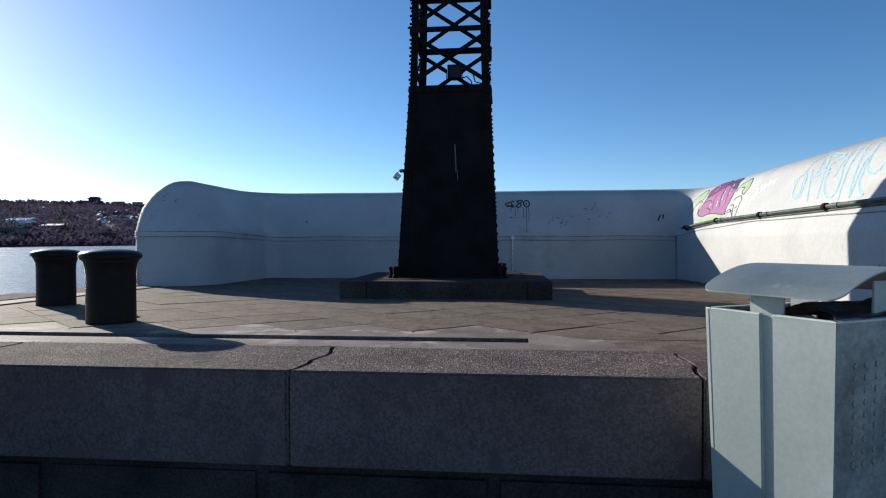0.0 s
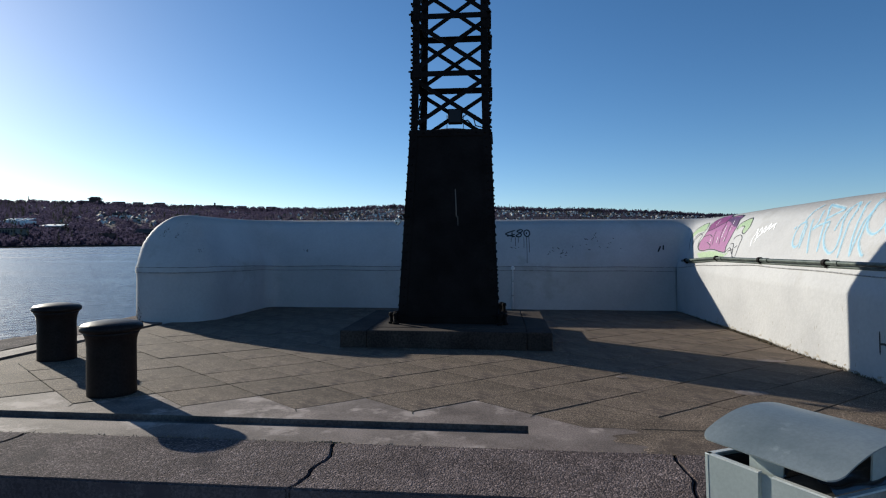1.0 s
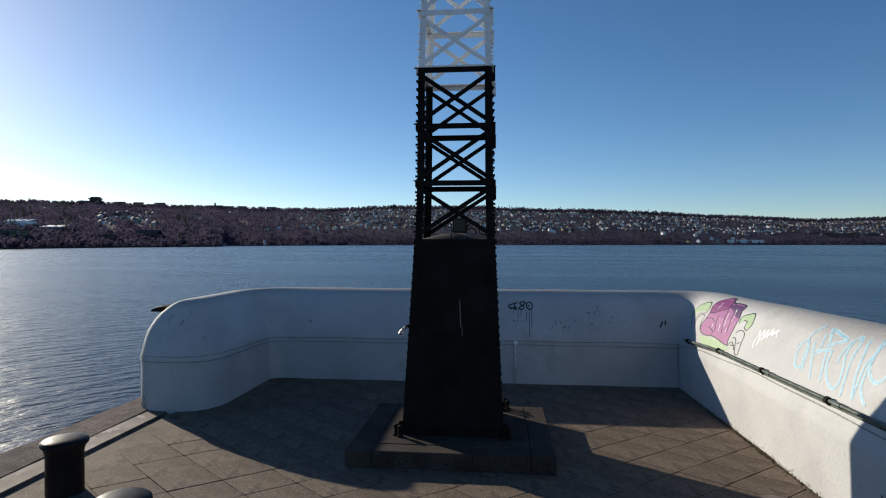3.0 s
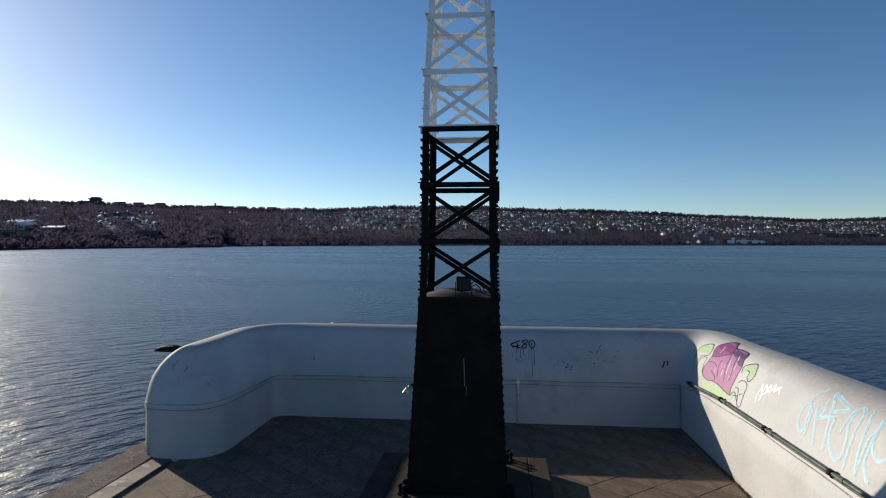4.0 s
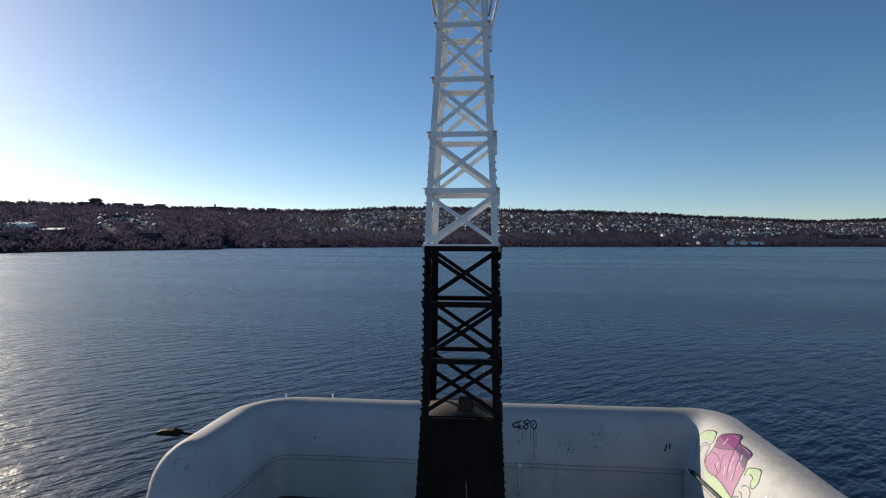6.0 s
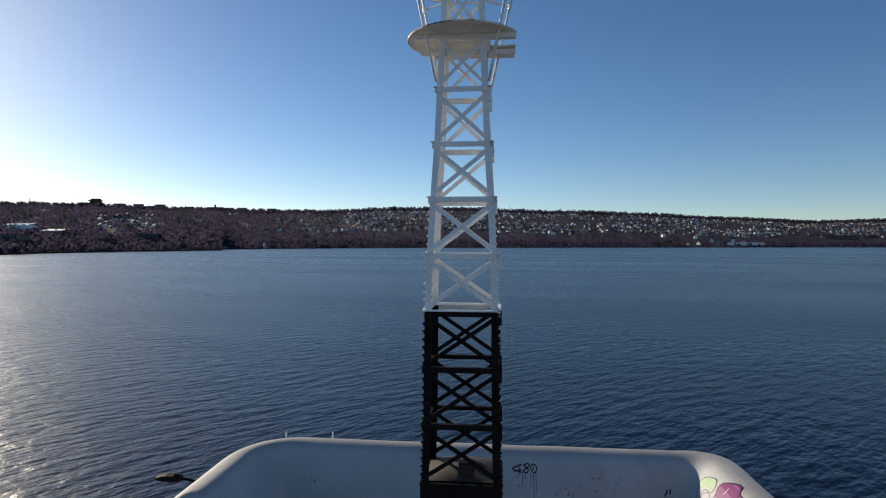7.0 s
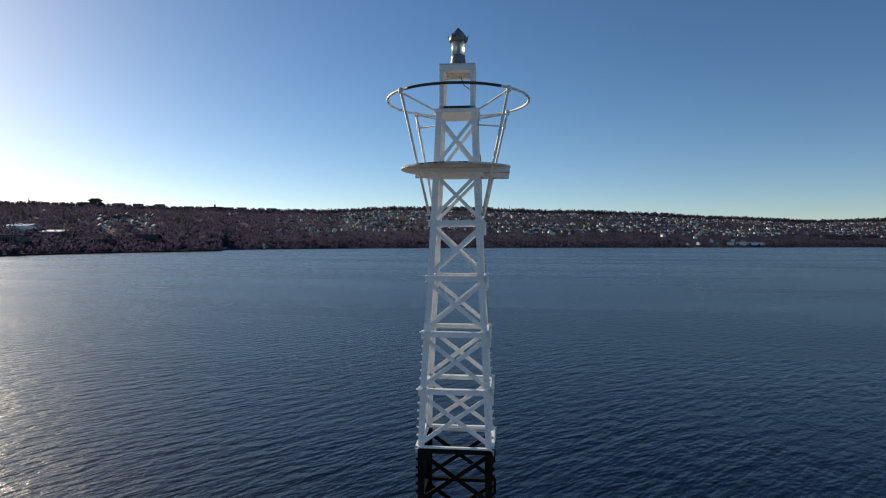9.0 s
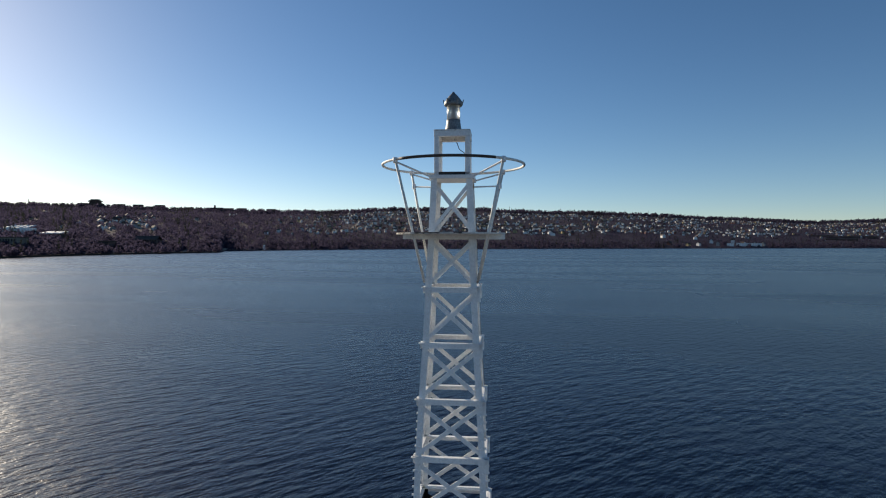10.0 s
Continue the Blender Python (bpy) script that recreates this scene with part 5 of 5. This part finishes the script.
for v, u0, h in ((-0.36, -0.70, 0.07), (0.36, -0.70, 0.07), (-0.24, -0.3, 0.05), (0.56, -0.55, 0.07)):
    part("bearer", bar(BM(), (u0, v, ZG - 0.023 - h / 2), (CUT - 0.01, v, ZG - 0.023 - h / 2), 0.05, h, (0, 1, 0)), "white_paint", gal)
for u in (-0.36, 0.36):
    part("bearer", bar(BM(), (u, -0.335, ZG - 0.05), (u, 0.335, ZG - 0.05), 0.05, 0.05, (1, 0, 0)), "white_paint", gal)

# guard ring on four raking posts
RING_Z, RING_R = 10.412, 1.06
part("guard_ring", tube(BM(), [(RING_R * math.cos(2 * math.pi * k / 56), RING_R * math.sin(2 * math.pi * k / 56), RING_Z) for k in range(56)], 0.019, 8, True), "worn_white", tower, "round white guard rail with flaked paint", smooth=True)
part("rust_band", tube(BM(), [(RING_R * math.cos(radians(k)), RING_R * math.sin(radians(k)), RING_Z) for k in range(-129, -50, 4)], 0.0205, 8), "rust_plate", tower, "bare rusted stretch of the guard rail", smooth=True)
for a0, a1 in ((150, 196), (204, 222), (236, 262), (275, 284)):
    bm = BM()
    arc = [bm.verts.new(((R_ + 0.002) * math.cos(radians(k)), (R_ + 0.002) * math.sin(radians(k)), ZG - z)) for k in range(a0, a1 + 1, 2) for z in (0.001, 0.014 + 0.007 * math.sin(k * 0.9))]
    for i in range(0, len(arc) - 2, 2):
        bm.faces.new((arc[i], arc[i + 1], arc[i + 3], arc[i + 2]))
    part("rust_edge", bm, "rust_plate", gal, "rusty edge of the plate")
for i in range(4):
    a, c = COR[i]
    g = RING_R * 0.7071
    foot = Vector((a * 0.383, c * 0.383, 8.679))
    head = Vector((a * g, c * g, RING_Z))
    post = part("guard_post", tube(BM(), [foot, head], 0.019, 8), "worn_white", tower, smooth=True)
    part("cap", lathe(BM(), ((0.028, -0.05), (0.034, -0.02), (0.034, 0.02), (0.022, 0.03)), 10, head), "white_paint", post, smooth=True)
    low_p = foot.lerp(head, 0.86)
    part("stay", tube(BM(), [head + Vector((0, 0, -0.03)), (a * 0.30, c * 0.30, 10.212)], 0.014, 6), "white_paint", tower)
    if c > 0:
        part("stay", tube(BM(), [low_p, (a * 0.30, c * 0.30, 10.121)], 0.014, 6), "white_paint", tower)
        part("collar", lathe(BM(), ((0.03, -0.04), (0.03, 0.04)), 8, low_p), "white_paint", post)

# open top frame and lantern
part("top_plate", box(BM(), -0.33, 0.33, -0.33, 0.33, 10.187, 10.243, 0.006, 1), "white_paint", tower)
for i in range(4):
    a, c = COR[i]
    part("frame_post", box(BM(), min(a * 0.19, a * 0.262), max(a * 0.19, a * 0.262), min(c * 0.19, c * 0.262), max(c * 0.19, c * 0.262), 10.243, 10.811, 0.004, 1), "white_paint", tower)
part("frame_top", box(BM(), -0.268, 0.268, -0.268, 0.268, 10.897, 10.913, 0.004, 1), "worn_white", tower)
for x0, x1, y0, y1 in ((-0.264, 0.264, -0.266, -0.19), (-0.264, 0.264, 0.19, 0.266), (-0.266, -0.19, -0.188, 0.188), (0.19, 0.266, -0.188, 0.188)):
    part("frame_beam", box(BM(), x0, x1, y0, y1, 10.813, 10.895, 0.004, 1), "worn_white" if y0 > 0.1 else "white_paint", tower)
part("frame_sill", box(BM(), -0.262, 0.262, -0.262, -0.19, 10.245, 10.294, 0.004, 1), "rust_plate", tower)
lan = part("lantern", lathe(BM(), ((0.135, 10.913), (0.135, 10.943), (0.12, 10.974), (0.105, 11.065), (0.105, 11.100)), 20), "bronze", tower, "grey-green bronze lantern with a pointed hood", smooth=True)
part("lens", lathe(BM(), ((0.098, 11.100), (0.098, 11.319)), 20), "lantern_glass", lan, smooth=True)
part("core", lathe(BM(), ((0.05, 11.100), (0.022, 11.136), (0.022, 11.278), (0.05, 11.319)), 12), "bronze", lan, smooth=True)
part("hood", lathe(BM(), ((0.13, 11.309), (0.142, 11.329), (0.135, 11.369), (0.11, 11.405), (0.075, 11.451), (0.03, 11.496), (0.012, 11.522)), 20), "bronze", lan, smooth=True)
for k in range(6):
    a = 2 * math.pi * k / 6
    d = Vector((math.cos(a), math.sin(a), 0))
    part("crest", bar(BM(), d * 0.132 + Vector((0, 0, 11.319)), d * 0.152 + Vector((0, 0, 11.400)), 0.03, 0.012, Vector((-d.y, d.x, 0))), "bronze", lan)
part("wire", tube(BM(), [(0.05, 0.0, 10.771), (0.09, 0.0, 10.659), (0.16, 0.0, 10.608), (0.20, 0.05, 10.568)], 0.006, 5), "dark_gap", tower)
part("cable", tube(BM(), [(0.30, 0.2, 10.151), (0.27, 0.28, 9.918), (0.33, 0.30, 9.613), (0.36, 0.34, 8.6), (0.46, 0.44, 6.9), (0.52, 0.50, 5.4)], 0.010, 5), "far_stone", tower)

# ---- bollards ----


def bollard(u, v, label):
    b_ = thing("bollard", label, "bollard", "bollards", m=W @ Matrix.Translation((u, v, fl(v))))
    part("post", lathe(BM(), ((0.197, -0.02), (0.196, 0.03), (0.194, 0.42), (0.199, 0.48), (0.212, 0.525), (0.228, 0.55)), 40), "bollard_iron", b_, smooth=True)
    part("head", lathe(BM(), ((0.228, 0.55), (0.243, 0.562), (0.249, 0.580), (0.243, 0.602), (0.215, 0.622), (0.12, 0.640), (0.0015, 0.645)), 40), "bollard_iron", b_, "worn shiny mushroom head", smooth=True)


bollard(-2.625, -4.13, "black cast-iron mooring bollard on the pier deck")
bollard(-4.30, -2.72, "black cast-iron mooring bollard near the pier edge")

# ---- litter bin ----
A_, B_ = Vector((1.275, 2.134)), Vector((1.520, 1.660))
e2 = Vector((0.93, 0.36)).normalized() * 0.50
C_, D_ = B_ + e2, A_ + e2
mid = (A_ + C_) / 2
BT, BB = 0.362, QUAY + 0.06
bin_ = thing("litter_bin", "galvanised steel litter bin with an arched canopy", "litter bin", m=Matrix.Identity(4))


def bin_at(p, z):
    k = 1 - 0.10 * (BT - z) / 1.0
    q = mid + (p - mid) * k
    return Vector((q.x, q.y, z))


def sheet(P, Q, f0, f1, z0, z1, t=0.012, off=0.0):
    """A panel between two corners of the tapering body, from fraction f0 to f1."""
    bm = BM()
    nrm = Vector((-(Q - P).y, (Q - P).x)).normalized()
    if nrm.dot(mid - P) > 0:
        nrm = -nrm
    ring = []
    for z in (z0, z1):
        for f, s in ((f0, 0), (f1, 0), (f1, 1), (f0, 1)):
            b3 = bin_at(P.lerp(Q, f), z)
            ring.append(bm.verts.new(b3 + Vector((nrm.x, nrm.y, 0)) * (off - t * s)))
    for f in ((0, 1, 2, 3), (7, 6, 5, 4), (0, 4, 5, 1), (1, 5, 6, 2), (2, 6, 7, 3), (3, 7, 4, 0)):
        bm.faces.new([ring[i] for i in f])
    bmesh.ops.bevel(bm, geom=bm.edges[:], offset=0.003, segments=2, affect="EDGES")
    return bm


for P, Q in ((A_, B_), (B_, C_), (C_, D_), (D_, A_)):
    if P is A_:
        part("panel", sheet(P, Q, 0.0, 0.465, BB, BT, 0.02), "galvanised", bin_)
        part("panel", sheet(P, Q, 0.56, 1.0, BB, BT, 0.02), "galvanised", bin_)
        part("channel", sheet(P, Q, 0.46, 0.565, BB, BT - 0.004, 0.012, -0.016), "galvanised", bin_)
    else:
        part("panel", sheet(P, Q, 0.0, 1.0, BB, BT, 0.02), "galvanised" if P is D_ else "galvanised_worn", bin_)
bm = BM()
k4 = [bin_at(mid + (p - mid) * 0.90, BT - 0.10) for p in (A_, B_, C_, D_)]
bm.faces.new([bm.verts.new(p) for p in k4])
part("liner", bm, "dark_inside", bin_)
bm = BM()
for f, g in ((A_, B_), (B_, C_), (C_, D_), (D_, A_)):
    bar(bm, bin_at(mid + (f - mid) * 0.90, BT - 0.075), bin_at(mid + (g - mid) * 0.90, BT - 0.075), 0.012, 0.12, (mid - f).to_3d())
part("liner_rim", bm, "dark_inside", bin_)
# folded lips along the rim, sun on them put into a brighter colour
for P, Q, f0, f1 in ((A_, B_, 0.0, 0.465), (A_, B_, 0.56, 1.0), (B_, C_, 0.0, 1.0), (D_, A_, 0.0, 1.0)):
    part("lip", sheet(P, Q, f0, f1, BT - 0.004, BT + 0.004, 0.028, 0.001), "galvanised_sunlit", bin_, "folded edge, coloured brighter for the sun on it")
# crumpled sack over the far rim, in folds along it
bm = BM()
rows = []
for i in range(30):
    row = []
    for j in range(26):
        w = j / 25
        p = B_.lerp(C_, 0.08 + 0.88 * i / 29) + (D_ - C_) * (0.05 + 0.40 * w)
        fold = math.sin(w * 19 + 1.6 * math.sin(i * 0.13) + 0.5 * math.sin(i * 0.5)) * (0.010 + 0.004 * math.sin(i * 0.33))
        z = BT + 0.006 + 0.055 * math.sin(w * 3.0) + fold * min(1, j / 3) - 0.03 * w * w
        row.append(bm.verts.new((p.x, p.y, z)))
    rows.append(row)
for A, B in zip(rows, rows[1:]):
    for j in range(25):
        bm.faces.new((A[j], B[j], B[j + 1], A[j + 1]))
part("sack", bm, "sack", bin_, "crumpled shiny black bin sack", smooth=True)
# arched canopy
ax = (B_ - A_).normalized()
ac = e2.normalized()
bm = BM()
rows = []
L, HW, RISE = 0.555, 0.34, 0.108
for i in range(41):
    t = math.sin(math.pi / 2 * (2 * i / 40 - 1))
    row = []
    for s in (-1, 1):
        for zz in (0, -0.006):
            trim = 0.045 * (1 - math.sqrt(max(0, 1 - (max(0, abs(t) - 0.86) / 0.14) ** 2)))
            q = mid + ac * (HW * t + 0.045) + ax * (s * (L / 2 - trim) + 0.025)
            row.append(bm.verts.new((q.x, q.y, 0.445 + zz + RISE * (1 - abs(t) ** 2.1))))
    rows.append(row)
for P, Q in zip(rows, rows[1:]):
    for i, j in ((0, 2), (2, 3), (3, 1), (1, 0)):
        bm.faces.new((P[i], P[j], Q[j], Q[i]))
for r in (rows[0], rows[-1]):
    bm.faces.new((r[0], r[1], r[3], r[2]))
part("canopy", bm, "galvanised_lid_dim", bin_, "arched galvanised sheet canopy", smooth=False)
for P, Q, f0, f1, zt in ((A_, B_, 0.33, 0.60, 0.462), (C_, D_, 0.70, 0.92, 0.462), (B_, C_, 0.52, 0.84, 0.50)):
    part("bracket", sheet(P, Q, f0, f1, BT - 0.06, zt, 0.008, -0.045), "galvanised", bin_)
for k in range(3):
    p = bin_at(B_.lerp(C_, 0.56 + 0.09 * k), BT + 0.05)
    part("bolt", lathe(BM(), ((0.008, 0), (0.008, 0.006)), 8, p - Vector((e2.y, -e2.x, 0)).normalized() * -0.03), "steel", bin_)
stud = to_mesh("stud", lathe(BM(), ((0.012, 0), (0.009, 0.0015), (0.004, 0.0022)), 8), "galvanised_worn", True)
out = Vector((B_ - A_).to_3d()).normalized()
for i in range(6):
    for j in range(9):
        ob = part("stud", stud, "", bin_)
        ob.matrix_local = Matrix.Translation(bin_at(B_.lerp(C_, 0.2 + 0.12 * i), BT - 0.16 - 0.045 * j) + out * 0.001) @ out.to_track_quat("Z", "Y").to_matrix().to_4x4()
part("foot", lathe(BM(), ((0.16, QUAY), (0.16, BB + 0.01)), 16, (mid.x, mid.y, 0)), "galvanised", bin_)

# ---- pieces: granite blocks and paving slabs ----


def block(u0, u1, v0, v1, z0, z1, bev):
    bm = box(BM(), u0, u1, v0, v1, z0, z1)
    bmesh.ops.bevel(bm, geom=[e for e in bm.edges], offset=bev, segments=2, affect="EDGES")
    return bm


JOINTS = (-6.92, -4.73, -2.545, -0.355, 1.745, 3.92, 6.1)
for u, u1 in zip(JOINTS, JOINTS[1:]):
    a = max(u, U0)
    bm = block(a + 0.005, min(u1, U1) - 0.005, VF, LEDGE - 0.008, -0.54, fl(-5.5) + 0.006, 0.010)
    for k in range(1, 14):
        bmesh.ops.bisect_plane(bm, geom=bm.verts[:] + bm.edges[:] + bm.faces[:], plane_co=(0, VF + 0.05 * k, 0), plane_no=(0, 1, 0))
    for v in bm.verts:
        for e in (u1, u):
            if abs(v.co.x - e) < 0.05:
                g_ = v.co.y - VF
                v.co.x += min(g_, 0.33) * 0.2 + (0.02 if e < 1 else 0.006) * math.sin(g_ * 17 + e) + 0.012 * noise.noise(Vector((e, v.co.y * 14, 0)))
    ob = part("block", bm, "granite", quay)
    # the top is worn to bare grains, the face is smoother and slightly darker
    ob.data.materials.append(MATS["granite_front"])
    for f in ob.data.polygons:
        f.material_index = 1 if f.normal.y < -0.7 else 0
u = -6.9
rb = random.Random(2)
while u < U1:
    u1 = u + rb.uniform(0.9, 1.5)
    part("block", block(max(u, U0) + 0.01, min(u1, U1) - 0.01, VF + 0.035 + rb.uniform(0, 0.03), LEDGE, -1.1, -0.565, 0.03), "old_stone", quay)
    u = u1
v = LEDGE
while v < VB:
    v1 = v + 1.95
    part("block", block(U0, COPE - 0.012, v + 0.008, min(v1, VB) - 0.008, -0.6, fl(v + 1) + 0.004, 0.012), "granite", quay)
    v = v1

# the slabs: six worn outlines, shared
g1, g2 = E1.normalized(), E2.normalized()
gap = 0.0045
P4 = [E1 * a + E2 * c + g1 * (-a * 2) * 0.0022 + g2 * (-c * 2) * gap for a, c in ((-0.5, -0.5), (0.5, -0.5), (0.5, 0.5), (-0.5, 0.5))]
rs = random.Random(7)
SLAB_MESHES = []
for k in range(6):
    ring = []
    for i in range(4):
        for j in range(6):
            p = P4[i].lerp(P4[(i + 1) % 4], j / 6)
            ring.append(p * (1 - (rs.uniform(0.004, 0.02) if j == 0 else rs.choice((0, 0.002, 0.004, 0.007, 0.013)))))
    bm = BM()
    loops = [[bm.verts.new((p.x * f, p.y * f, z - 0.0115 * p.y)) for p in ring] for f, z in ((1.0, -0.04), (1.0, -0.005), (0.988, 0.0005))]
    bm.faces.new(loops[2])
    for A, B in zip(loops, loops[1:]):
        for i in range(24):
            bm.faces.new((A[i], A[(i + 1) % 24], B[(i + 1) % 24], B[i]))
    SLAB_MESHES.append(to_mesh("slab", bm, "slab"))
for c in SLABS:
    if c.x > 4.6 or c.y > 3.8 or (c.x < -4.1 and c.y > 1.2):
        continue
    ob = part("slab", rs.choice(SLAB_MESHES), "", paving)
    ob.location = (c.x, c.y, fl(c.y) + rs.uniform(-0.003, 0.003))
